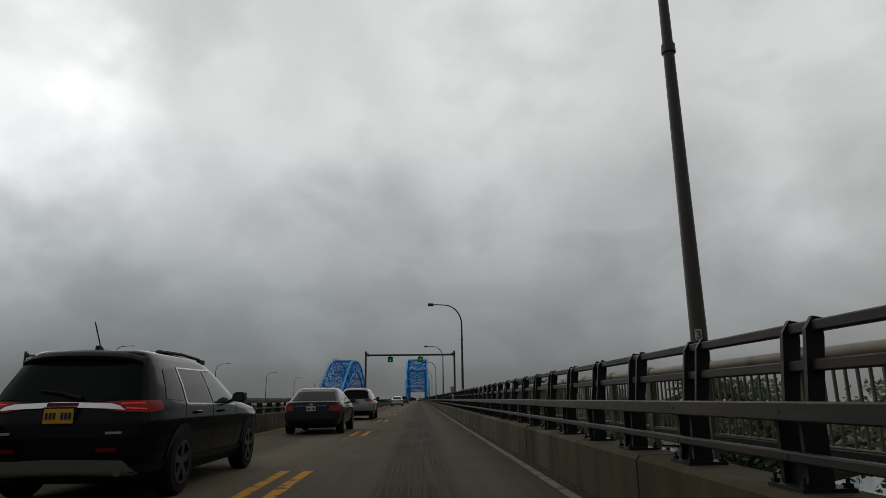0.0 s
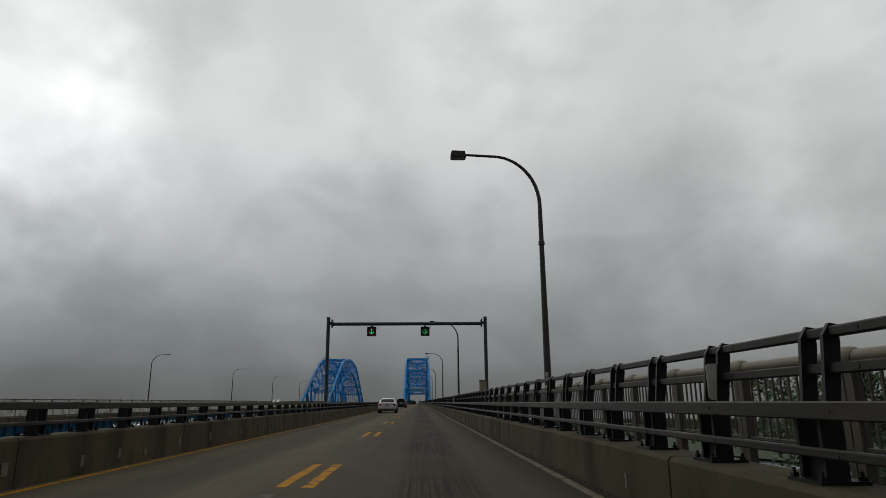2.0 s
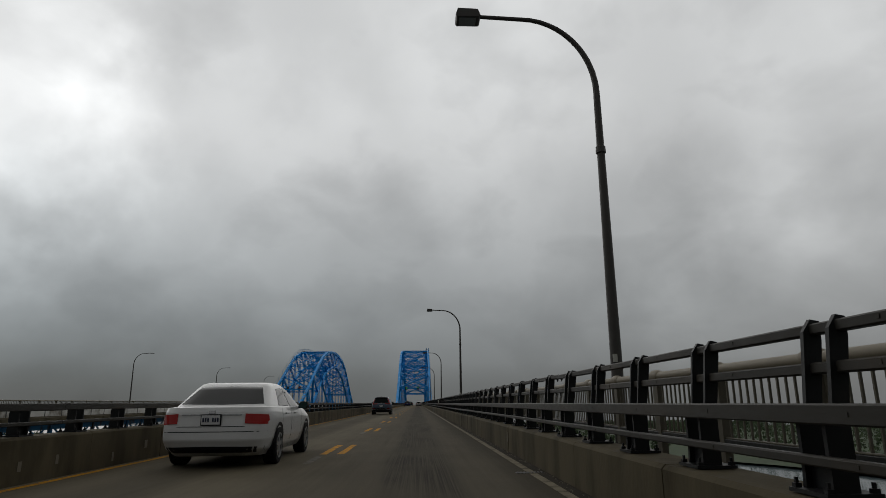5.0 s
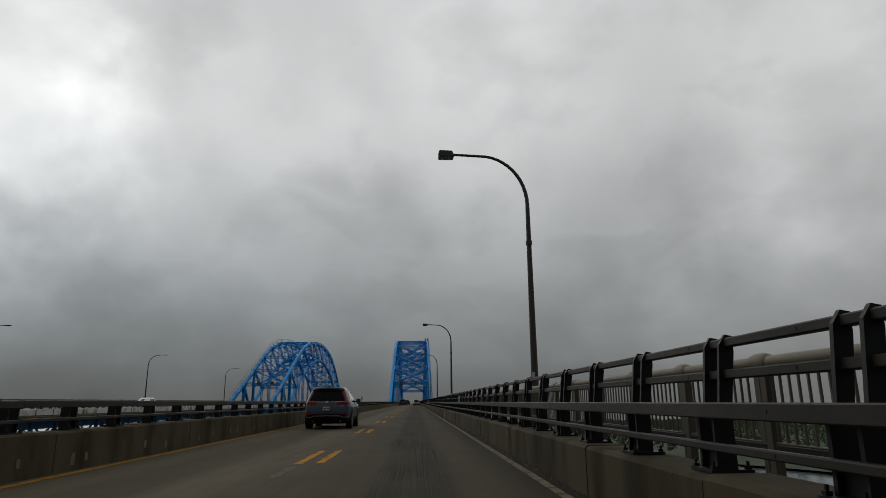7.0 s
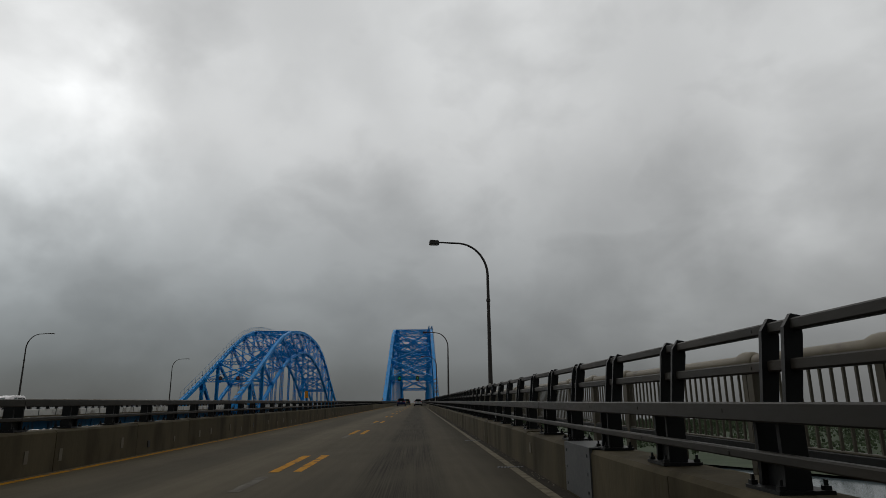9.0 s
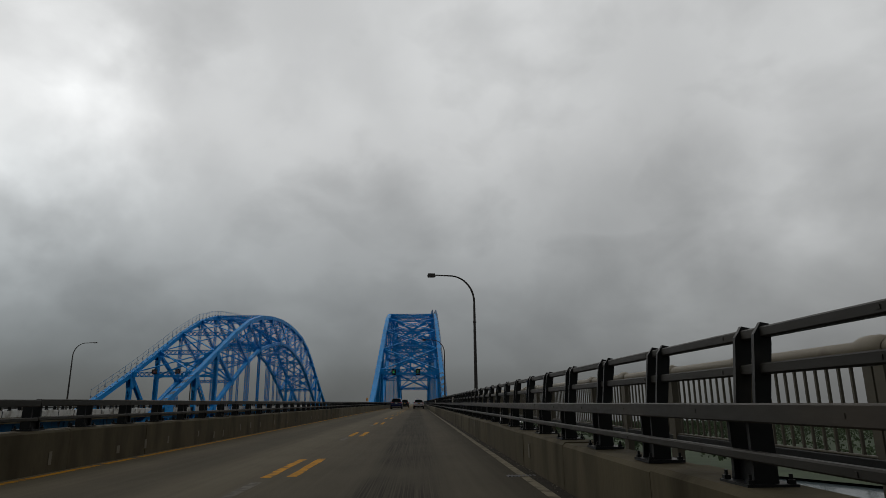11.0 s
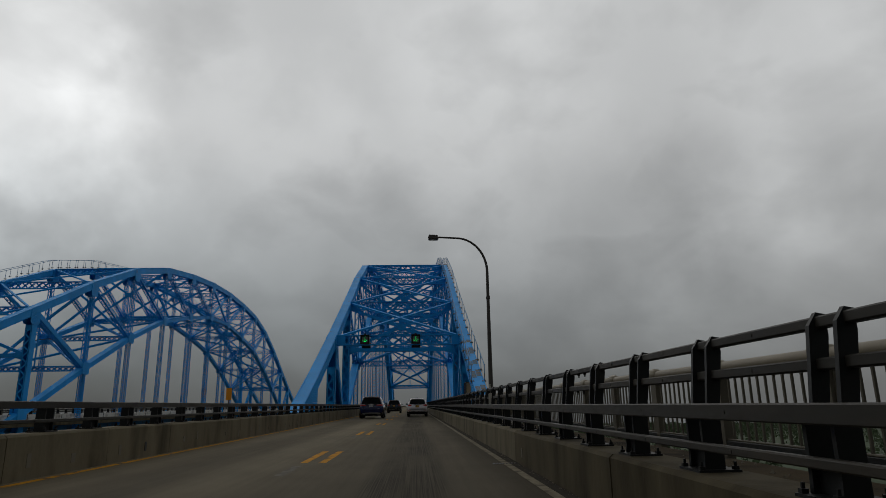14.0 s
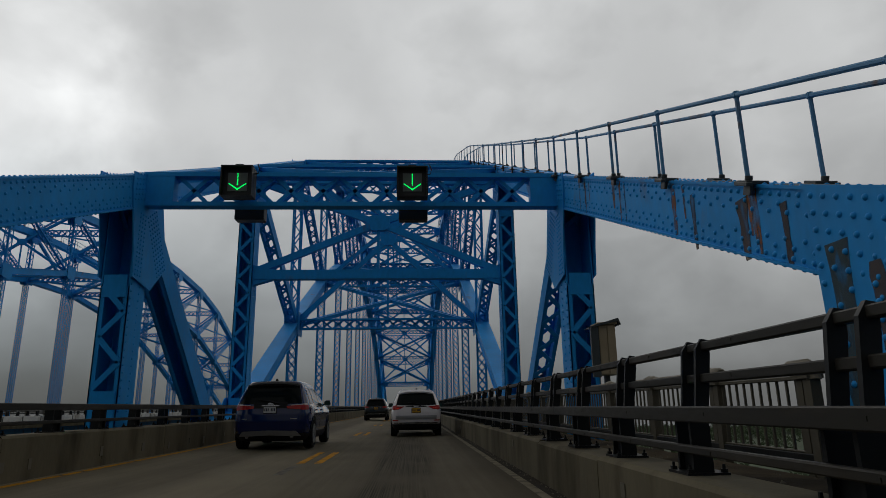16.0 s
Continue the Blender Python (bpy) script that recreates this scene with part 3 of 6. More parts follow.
# ---- traffic railings ----
def post_mesh(tall):
    """Two upright plates on a bolted base plate; drawn for a railing on the right."""
    bm = bmesh.new()
    for y in (-0.115, 0.115):
        if tall:
            out = [(-0.09, 0.018), (0.055, 0.018), (0.055, 0.38), (0.118, 0.82), (0.118, 0.932), (0.065, 0.942), (0.016, 0.87), (-0.03, 0.44), (-0.085, 0.36), (-0.085, 0.1)]
        else:
            out = [(-0.09, 0.018), (0.06, 0.018), (0.05, 0.34), (0.02, 0.43), (-0.085, 0.44), (-0.09, 0.1)]
        prism(bm, out, "y", y - 0.016, y + 0.016)
    box(bm, (-0.05, -0.10, 0.018), (-0.035, 0.10, 0.16))
    box(bm, (-0.15, -0.17, 0.0), (0.15, 0.17, 0.022))
    for x in (-0.12, 0.12):
        for y in (-0.14, 0.14):
            box(bm, (x - 0.018, y - 0.018, 0.02), (x + 0.018, y + 0.018, 0.045))
            box(bm, (x - 0.008, y - 0.008, 0.045), (x + 0.008, y + 0.008, 0.075))
    return mesh_of("post", bm, POST)


def rail_run(bm, x, z, wide, deep, y0, y1, c=0.009):
    """A rail with rounded corners, in lengths with a sleeve joint between them."""
    out = [(x - wide / 2 + c, z - deep / 2), (x + wide / 2 - c, z - deep / 2), (x + wide / 2, z - deep / 2 + c), (x + wide / 2, z + deep / 2 - c),
           (x + wide / 2 - c, z + deep / 2), (x - wide / 2 + c, z + deep / 2), (x - wide / 2, z + deep / 2 - c), (x - wide / 2, z - deep / 2 + c)]
    prism(bm, out, "y", y0, y1)


def railing(name, label, s, x_post, base, rails, tall, lift=0.0, span=(START, END), ends=(-60, 640), rise=lambda y: 0.0):
    """s is 1 where the road lies to the left of the railing, -1 where it lies to the right."""
    rail_ob = thing(name, label, "railing")
    me = post_mesh(tall)
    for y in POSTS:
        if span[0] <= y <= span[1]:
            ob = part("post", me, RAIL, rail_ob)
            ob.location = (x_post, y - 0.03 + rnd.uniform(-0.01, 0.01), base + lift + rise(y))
            if s < 0:
                ob.rotation_euler = (0, 0, math.pi)
    for x, z, wide, deep in rails:
        y = PANEL_START - 48.0
        step = 6 * POST_STEP
        while y < ends[1]:
            if y + step > ends[0]:
                bm = bmesh.new()
                z_off = rnd.uniform(-0.004, 0.004)
                up = lift + rise(y + step / 2)
                rail_run(bm, x_post + s * x, z + up + z_off, wide, deep, y + 0.006, min(y + step, ends[1]) - 0.006)
                rail_run(bm, x_post + s * x, z + up, wide - 0.016, deep - 0.016, y - 0.25, y + 0.25, 0.01)
                for o in (-0.15, 0.15) if z > 1.1 else ():
                    tube(bm, [(x_post + s * x, y + o, z + up - deep / 2 - 0.045), (x_post + s * x, y + o, z + up - deep / 2 - 0.022), (x_post + s * x, y + o, z + up - deep / 2 - 0.02), (x_post + s * x, y + o, z + up - deep / 2 + 0.01)], [0.009, 0.010, 0.018, 0.018], 6)
                for k in range(1, 6):
                    block(bm, (x_post + s * (x - wide / 2), y - 0.55 + k * POST_STEP + 0.62, z + up), (0.008, 0.022, 0.022))
                part("rail", bm, RAIL, rail_ob)
            y += step
    return rail_ob


railing("bridge_railing", "dark weathered steel four-rail bridge railing bolted to the parapet", 1, 2.22, 0.55,
        [(0.088, 1.436, 0.07, 0.065), (0.06, 1.213, 0.07, 0.065), (-0.14, 0.968, 0.09, 0.105), (-0.14, 0.73, 0.06, 0.055)], True)
railing("bridge_railing", "dark weathered steel two-rail bridge railing bolted to the parapet", -1, -5.66, 0.63,
        [(-0.14, 1.035, 0.09, 0.105), (-0.14, 0.80, 0.06, 0.055)], False, rise=left_rise)
railing("bridge_railing", "dark two-rail railing along the twin bridge", 1, MIRROR + 5.66, 0.58,
        [(-0.14, 1.0, 0.09, 0.105), (-0.14, 0.765, 0.06, 0.055)], False, LIFT, (90, 430), (30, 640))

# ---- walkway fence: pipe handrail, pickets, bottom rail ----
FENCE_X = 3.45


def walkway_fence(name, label, x, lift, singles, sparse, step=1.85, thick=0.010, gap_from=640, gap_to=640):
    """gap_from, gap_to: the stretch where the arch comes up through the line of the fence."""
    fence = thing(name, label, "fence")

    def low(y):
        return 0.07 if y >= gap_to else 0.0
    bm = bmesh.new()
    box(bm, (-0.045, -0.11, -0.35), (0.045, -0.01, 1.33))
    box(bm, (-0.03, 0.03, -0.35), (0.045, 0.11, 1.31))
    box(bm, (-0.07, -0.12, 1.29), (0.07, 0.12, 1.33))
    post_me = mesh_of("post", bm, PICKET)
    bm = bmesh.new()
    tube(bm, [(0, -0.14, -0.005), (0, -0.12, 0), (0, -0.06, 0.008), (0, 0.02, 0.01), (0, 0.09, 0.006), (0, 0.12, 0), (0, 0.125, 0)], [0.066, 0.078, 0.080, 0.081, 0.079, 0.076, 0.06], 14)
    coupling_me = mesh_of("coupling", bm, PIPE, True)
    n = int((END - START) / step)
    for i in range(n):
        y = 157.3 - 170.2 + i * step
        if gap_from < y < gap_to:
            continue
        for nm, me, z in (("post", post_me, 0), ("coupling", coupling_me, 1.385)):
            ob = part(nm, me, PIPE, fence)
            ob.location = (x, y, z + lift - low(y))
        bm = bmesh.new()
        z = 1.385 + lift - low(y)
        tube(bm, [(x, y + 0.1, z), (x, min(y + step - 0.1, gap_from) if y < gap_from else y + step - 0.1, z)], 0.058, 14)
        part("pipe", bm, PIPE, fence, smooth=True)
    for z, w, h, mt in ((1.30, 0.06, 0.035, PICKET), (0.632, 0.05, 0.02, PICKET), (0.575, 0.08, 0.095, POST)):
        for y0, y1 in ((-60, gap_from), (gap_to, 640)):
            if y0 < y1:
                bm = bmesh.new()
                rail_run(bm, x, z + lift - (low(y0) if z > 1 else 0), w, h, y0, y1, 0.006)
                part("bar", bm, mt, fence)
    if gap_from < gap_to:
        # end posts on both sides of the arch, and the pipe's turned-down end
        for y in (gap_from - 0.05, gap_to + 0.05):
            ob = part("post", post_me, PICKET, fence)
            ob.location = (x, y, lift - low(y))
        for y, o in ((gap_from, -1), (gap_to, 1)):
            bm = bmesh.new()
            z = 1.385 + lift - low(y)
            tube(bm, [(x, y + o * 0.25, z), (x, y + o * 0.02, z), (x, y - o * 0.04, z - 0.035), (x, y - o * 0.05, z - 0.105)], [0.066, 0.068, 0.064, 0.056], 14)
            part("elbow", bm, PIPE, fence, smooth=True)

    bm = bmesh.new()
    box(bm, (-0.010, -0.010, 0.60), (0.010, 0.010, 1.30))
    picket_me = mesh_of("picket", bm, PICKET)
    gap = 0.145 * sparse
    total = int((END - START) / gap)
    bm = bmesh.new()
    for i in range(total):
        y = START + i * gap
        if gap_from < y < gap_to:
            continue
        if singles[0] <= y < singles[1]:
            ob = part("picket", picket_me, PICKET, fence)
            ob.location = (x, y, lift)
        else:
            box(bm, (x - thick, y - thick, 0.60 + lift), (x + thick, y + thick, 1.30 + lift - low(y)))
    me = bpy.data.meshes.new("picket_run")
    bm.to_mesh(me)
    bm.free()
    me.materials.append(PICKET)
    part("picket_run", me, PICKET, fence, kind="stuff")
    return fence


walkway_fence("walkway_fence", "tan pipe handrail over close-set pickets on the walkway edge", FENCE_X, 0.0, (4, 47), 1, gap_from=285.5, gap_to=290.7)
walkway_fence("walkway_fence", "pipe handrail and pickets on the outer edge of the twin bridge", MIRROR - FENCE_X, LIFT + 0.25, (110, 150), 2, 3.7, 0.022)

# ---- twin bridge deck with its blue girder ----
bm = bmesh.new()
box(bm, (MIRROR - 3.6, -60, -0.45 + LIFT), (MIRROR + 5.95, 640, 0.0 + LIFT))
structure("road", bm, ROAD, "concrete deck of the twin bridge", "road")
girder = thing("deck_girder", "dull blue plate girder and open truss under the twin bridge deck", "girder", kind="structure")
GX = MIRROR + 5.63
bm = bmesh.new()
box(bm, (GX - 0.03, -60, -2.6), (GX + 0.03, 113, -0.3))
part("web", bm, DULL_BLUE, girder)
bm = bmesh.new()
box(bm, (GX - 0.03, 113.01, -1.15), (GX + 0.03, 640, -0.3))
part("web", bm, DULL_BLUE, girder)
for y0, y1, z in ((-60, 640, -0.45), (-60, 113, -2.6), (113, 640, -3.4)):
    bm = bmesh.new()
    box(bm, (GX - 0.22, y0, z), (GX + 0.22, y1, z + (0.06 if y1 < 200 else 0.28)))
    part("flange", bm, DULL_BLUE, girder)
for i in range(75):
    bm = bmesh.new()
    block(bm, (GX + 0.12, 2 + 1.475 * i, -1.5), (0.18, 0.05, 2.2))
    part("stiffener", bm, DULL_BLUE, girder)
for i in range(46):
    # open truss: an upright and two crossed diagonals a bay, with sky and water seen through
    y = 113.0 + 4.2 * i
    bm = bmesh.new()
    beam(bm, (GX, y, -3.3), (GX, y, -0.3), 0.3, 0.34)
    part("upright", bm, DULL_BLUE, girder)
    for za, zb in ((-3.2, -0.5), (-0.5, -3.2)):
        bm = bmesh.new()
        beam(bm, (GX - 0.05, y, za), (GX - 0.05, y + 4.2, zb), 0.12, 0.16)
        part("diagonal", bm, DULL_BLUE, girder)

# ---- the steel arch bridges ----
PANEL = 10.27
TOP = {7: 22.4, 6: 21.8, 5: 20.7, 4: 18.4, 3: 14.7, 2: 10.3, 1: 6.0, 0: 2.0, -1: -1.6, -2: -5.8}
BOT = {7: 16.6, 6: 15.2, 5: 13.3, 4: 9.8, 3: 5.5, 2: 0.8, 1: -3.9, 0: -8.5}
HALF = 5.15
XC = -1.15
FIRST = 299.7
TWIN_X = -41.05


def ny(k):
    return FIRST + PANEL * (k - 1)


def top_z(k):
    return TOP[k if k <= 7 else 15 - k]


def bot_z(k):
    return BOT[k if k <= 7 else 15 - k]


def laced(bm, a, b, wide, deep, pitch, flange=0.05, bar=0.07, side=(1, 0, 0), faces=2, open_sides=False, edge=0.11, crossed=False):
    """A built-up member: two side plates with edge angles, joined by zigzag lacing bars on its faces."""
    a, b = Vector(a), Vector(b)
    along = (b - a).normalized()
    s = Vector(side)
    s = (s - along * s.dot(along)).normalized()
    u = along.cross(s)
    length = (b - a).length
    for k in (-1, 1):
        o = s * (k * (wide - flange) / 2)
        if open_sides:
            # lacing on the sides too, with an angle at each corner
            for j in (-1, 1):
                o2 = o + u * (j * (deep / 2 - edge / 2))
                beam(bm, a + o2, b + o2, 0.024, edge, s)
            m = max(2, int(length / pitch))
            for i in range(m):
                f = 1 if i % 2 else -1
                p = a + along * (length * i / m) + o + u * (f * (deep / 2 - 0.05))
                q = a + along * (length * (i + 1) / m) + o - u * (f * (deep / 2 - 0.05))
                beam(bm, p, q, 0.018, bar, s)
        else:
            beam(bm, a + o, b + o, flange, deep, s)
        for j in (-1, 1):
            o2 = s * (k * (wide / 2 - edge / 2)) + u * (j * (deep / 2 - 0.012))
            beam(bm, a + o2, b + o2, edge, 0.024, s)
    n = max(2, int(length / pitch))
    for j in ((-1, 1) if faces == 2 else (1,) if faces else ()):
        for i in range(n):
            k = 1 if i % 2 else -1
            for k in (k, -k) if crossed else (k,):
                p = a + along * (length * i / n) + s * (k * (wide / 2 - 0.06)) + u * (j * (deep / 2 + 0.008))
                q = a + along * (length * (i + 1) / n) - s * (k * (wide / 2 - 0.06)) + u * (j * (deep / 2 + 0.008))
                beam(bm, p, q, bar, 0.018, s if abs((q - p).normalized().dot(s)) < 0.8 else along)


def lattice_strut(bm, a, b, deep, bay):
    """A cross strut: top and bottom chords with crossed lacing between."""
    a, b = Vector(a), Vector(b)
    up = Vector((0, 0, 1))
    for j in (-1, 1):
        beam(bm, a + up * (j * deep / 2), b + up * (j * deep / 2), 0.3, 0.1, (0, 1, 0))
    n = max(2, round((b - a).length / bay))
    for i in range(n):
        p, q = a.lerp(b, i / n), a.lerp(b, (i + 1) / n)
        for k in (-1, 1):
            beam(bm, p + up * (k * deep / 2), q - up * (k * deep / 2), 0.09, 0.03, (0, 0, 1))
            beam(bm, p + up * (k * deep / 2) + Vector((0, 0.2, 0)), q - up * (k * deep / 2) + Vector((0, 0.2, 0)), 0.09, 0.03, (0, 0, 1))


def chord(bm, a, b, wide, deep, flange):
    """A box chord with projecting top and bottom cover plates, as one section."""
    w, d, f, t = wide / 2, deep / 2, flange / 2, 0.035
    out = [(-f, -d), (f, -d), (f, -d + t), (w, -d + t), (w, d - t), (f, d - t), (f, d), (-f, d), (-f, d - t), (-w, d - t), (-w, -d + t), (-f, -d + t)]
    lo = [bm.verts.new((a.x + i, a.y, a.z + j)) for i, j in out]
    hi = [bm.verts.new((b.x + i, b.y, b.z + j)) for i, j in out]
    n = len(out)
    bm.faces.new(lo[::-1])
    bm.faces.new(hi)
    for i in range(n):
        bm.faces.new((lo[i], lo[(i + 1) % n], hi[(i + 1) % n], hi[i]))


def gusset(bm, x, y, z, w, h, side, thick=0.03):
    for k in (side,):
        c = 0.28
        out = [(y - w, z - h * (1 - c)), (y - w * (1 - c), z - h), (y + w * (1 - c), z - h), (y + w, z - h * (1 - c)), (y + w, z + h * (1 - c)), (y + w * (1 - c), z + h), (y - w * (1 - c), z + h), (y - w, z + h * (1 - c))]
        xx = x + k * 0.36
        prism(bm, out, "x", xx - thick / 2, xx + thick / 2)


def rivet(bm, p, n, r=0.03):
    p, n = Vector(p), Vector(n)
    u = n.orthogonal().normalized()
    w = n.cross(u)
    ways = [(math.cos(k * math.tau / 7), math.sin(k * math.tau / 7)) for k in range(7)]
    ring = [bm.verts.new(p + (u * a + w * b) * r) for a, b in ways]
    upper = [bm.verts.new(p + (u * a + w * b) * r * 0.72 + n * r * 0.52) for a, b in ways]
    tip = bm.verts.new(p + n * r * 0.76)
    for k in range(7):
        m = (k + 1) % 7
        bm.faces.new((ring[k], ring[m], upper[m], upper[k])).smooth = True
        bm.faces.new((upper[k], upper[m], tip)).smooth = True


def build_arch():
    arch = thing("arch_bridge", "bright blue riveted steel trussed arch with laced members over the roadway", "arch bridge", "twin steel arches", at=(XC, FIRST, 0))
    shift = Matrix.Translation((0, -FIRST, 0))

    def add(name, bm, label="", kind=""):
        bmesh.ops.transform(bm, matrix=shift, verts=bm.verts[:])
        return part(name, bm, BLUE, arch, label, kind=kind)

    for sx in (-1, 1):
        x = sx * HALF
        for k in range(-2, 17):
            bm = bmesh.new()
            a, b = Vector((x, ny(k), top_z(k))), Vector((x, ny(k + 1), top_z(k + 1)))
            chord(bm, a, b, 0.68, 0.80, 0.73)
            add("top_chord", bm)
        for k in range(0, 15):
            bm = bmesh.new()
            a, b = Vector((x, ny(k), bot_z(k))), Vector((x, ny(k + 1), bot_z(k + 1)))
            chord(bm, a, b, 0.6, 0.6, 0.72)
            add("bottom_chord", bm)
        for k in range(0, 16):
            bm = bmesh.new()
            foot = -3.0 if k in (0, 1, 2, 13, 14, 15) else bot_z(k)
            if k in (1, 2, 13, 14):
                # a deep box post, open towards the road's end but for wide zigzag bars and stay plates; its back is closed
                m = 1 if k < 7 else -1
                y, z, d = ny(k), top_z(k), 0.78
                front = y - m * 0.275
                head = z - (2.3 if k in (1, 14) else 1.6)
                for o in (-1, 1):
                    block(bm, (x + o * 0.295, front + m * d / 2, (foot + z) / 2), (0.03, d, z - foot))
                    block(bm, (x + o * 0.255, front + m * 0.012, (foot + head) / 2), (0.11, 0.024, head - foot))
                block(bm, (x, front + m * (d - 0.02), (foot + z) / 2), (0.56, 0.03, z - foot))
                n = int((head - 1.5) / 0.52)
                for i in range(n):
                    f = 1 if i % 2 else -1
                    beam(bm, (x + f * 0.25, front - m * 0.01, 1.5 + (head - 1.5) * i / n), (x - f * 0.25, front - m * 0.01, 1.5 + (head - 1.5) * (i + 1) / n), 0.018, 0.12, (0, 1, 0))
                for zz, h in ((1.15, 0.6), (head, 0.5)):
                    block(bm, (x, front - m * 0.012, zz), (0.5, 0.02, h))
            else:
                laced(bm, (x, ny(k), foot), (x, ny(k), top_z(k)), 0.5, 0.55, 0.55, bar=0.065, open_sides=2 < k < 13, edge=0.09)
            add("vertical", bm)
        for k in range(1, 7):
            for m in (False, True):
                i, j = (15 - k, 14 - k) if m else (k, k + 1)
                bm = bmesh.new()
                hi, lo = Vector((x, ny(i), top_z(i))), Vector((x, ny(j), -2.8 if k == 1 else bot_z(j)))
                if k == 1 and sx < 0:
                    # an open trough: two plates with edge angles, closed on its upper face
                    laced(bm, hi, lo, 0.56, 0.66, 0.5, faces=0)
                    back = (lo - hi).normalized().cross(Vector((1, 0, 0))) * (-0.29 if lo.y > hi.y else 0.29)
                    beam(bm, hi + back, lo + back, 0.46, 0.03)
                else:
                    laced(bm, hi, lo, 0.56, 0.5, 0.5, bar=0.12 if k < 3 else 0.09, open_sides=k > 2)
                add("diagonal", bm)
        bm = bmesh.new()
        beam(bm, (x, ny(7), top_z(7)), (x, ny(8), bot_z(8)), 0.3, 0.3)
        beam(bm, (x, ny(8), top_z(8)), (x, ny(7), bot_z(7)), 0.3, 0.3)
        add("diagonal", bm)
        for k in range(2, 14):
            bm = bmesh.new()
            laced(bm, (x, ny(k), -1.2), (x, ny(k), bot_z(k)), 0.52, 0.42, 0.46, bar=0.045, open_sides=True, edge=0.075, crossed=True)
            add("hanger", bm)
        for k in range(0, 16):
            for side in (-1, 1):
                bm = bmesh.new()
                if k in (1, 14):
                    m = 1 if k == 1 else -1
                    y, z, xx = ny(k), top_z(k), x + side * 0.36
                    prism(bm, [(y + m * a, z + b) for a, b in ((-0.75, -0.2), (-0.42, -1.5), (-0.34, -2.1), (0.62, -2.25), (1.22, -1.75), (1.35, -1.3), (0.95, -0.1), (0.9, 0.45), (-0.75, 0.2))], "x", xx - 0.015, xx + 0.015)
                else:
                    gusset(bm, x, ny(k), top_z(k) - 0.52, 0.72, 0.78, side)
                add("gusset", bm)
                if 1 < k < 14:
                    bm = bmesh.new()
                    gusset(bm, x, ny(k), bot_z(k), 0.7, 0.65, side)
                    add("gusset", bm)
    # cross frames
    for k in range(1, 15):
        y, zt = ny(k), top_z(k)
        bm = bmesh.new()
        lattice_strut(bm, (-HALF + 0.3, y, zt), (HALF - 0.3, y, zt), 0.72, 0.75)
        for sx in (-1, 1):
            box(bm, (sx * HALF - sx * 0.3 - 0.7 if sx > 0 else -HALF + 0.3, y - 0.14, zt - 0.38), (HALF - 0.3 if sx > 0 else -HALF + 1.0, y + 0.14, zt + 0.38))
        add("cross_strut", bm)
        if 2 <= k <= 13:
            low = max(bot_z(k), 6.0) if k in (2, 13) else bot_z(k)
            bm = bmesh.new()
            if k in (2, 13):
                box(bm, (-HALF + 0.3, y - 0.2, low - 0.06), (HALF - 0.3, y + 0.2, low + 0.3))
                for sx in (-1, 1):
                    prism(bm, [(sx * (HALF - 0.3), low - 0.3), (sx * (HALF - 1.25), low - 0.02), (sx * (HALF - 1.25), low + 0.28), (sx * (HALF - 0.3), low + 0.5)], "y", y - 0.16, y + 0.16)
            else:
                lattice_strut(bm, (-HALF + 0.3, y, low), (HALF - 0.3, y, low), 0.5, 0.6)
            add("cross_strut", bm)
            bm = bmesh.new()
            mid = (0, y, low + (zt - low) * 0.52)
            for sx in (-1, 1):
                beam(bm, (sx * (HALF - 0.3), y, low + 0.25), mid, 0.22, 0.26, (0, 1, 0))
                beam(bm, (sx * (HALF - 0.3), y, zt - 0.3), mid, 0.22, 0.26, (0, 1, 0))
            c = mid[2]
            prism(bm, [(-0.45, c - 0.2), (-0.25, c - 0.32), (0.25, c - 0.32), (0.45, c - 0.2), (0.45, c + 0.2), (0.25, c + 0.32), (-0.25, c + 0.32), (-0.45, c + 0.2)], "y", y - 0.15, y + 0.15)
            beam(bm, (0, y, low), mid, 0.12, 0.12, (0, 1, 0))
            add("sway_brace", bm)
    for k in range(1, 14):
        bm = bmesh.new()
        for sx in (-1, 1):
            beam(bm, (sx * (HALF - 0.3), ny(k), top_z(k) + 0.25), (-sx * (HALF - 0.3), ny(k + 1), top_z(k + 1) + 0.25), 0.18, 0.16, (1, 0, 0))
        add("lateral_brace", bm)
    for k in range(3, 12):
        bm = bmesh.new()
        for sx in (-1, 1):
            laced(bm, (sx * (HALF - 0.3), ny(k), bot_z(k)), (-sx * (HALF - 0.3), ny(k + 1), bot_z(k + 1)), 0.32, 0.2, 0.5, bar=0.05, faces=1)
        add("lateral_brace", bm)
    # rivet heads on the members that are passed closest
    bm = bmesh.new()
    for sx in (-1, 1):
        for side in (-1, 1):
            x = sx * HALF + side * 0.34
            for k in (-1, 0, 1):
                a, b = Vector((x, ny(k), top_z(k))), Vector((x, ny(k + 1), top_z(k + 1)))
                d = (b - a).normalized()
                up = Vector((0, -d.z, d.y))
                n = int((b - a).length / 0.15)
                for i in range(n):
                    p = a + d * (i * 0.15 + 0.07)
                    for o in (0.29, -0.29):
                        rivet(bm, p + up * o, (side, 0, 0))
                    if k < 1:
                        rivet(bm, p + up * (0.12 if i % 2 else 0.2), (side, 0, 0))
                        rivet(bm, p - up * (0.12 if i % 2 else 0.2), (side, 0, 0))
                    rivet(bm, (sx * HALF - side * 0.32, p.y, p.z - 0.399), (0, d.z, -d.y), 0.03)
                    for w in (0.32, -0.32):
                        if side > 0:
                            rivet(bm, (sx * HALF + w, p.y, p.z + 0.399), (0, -d.z, d.y), 0.026)
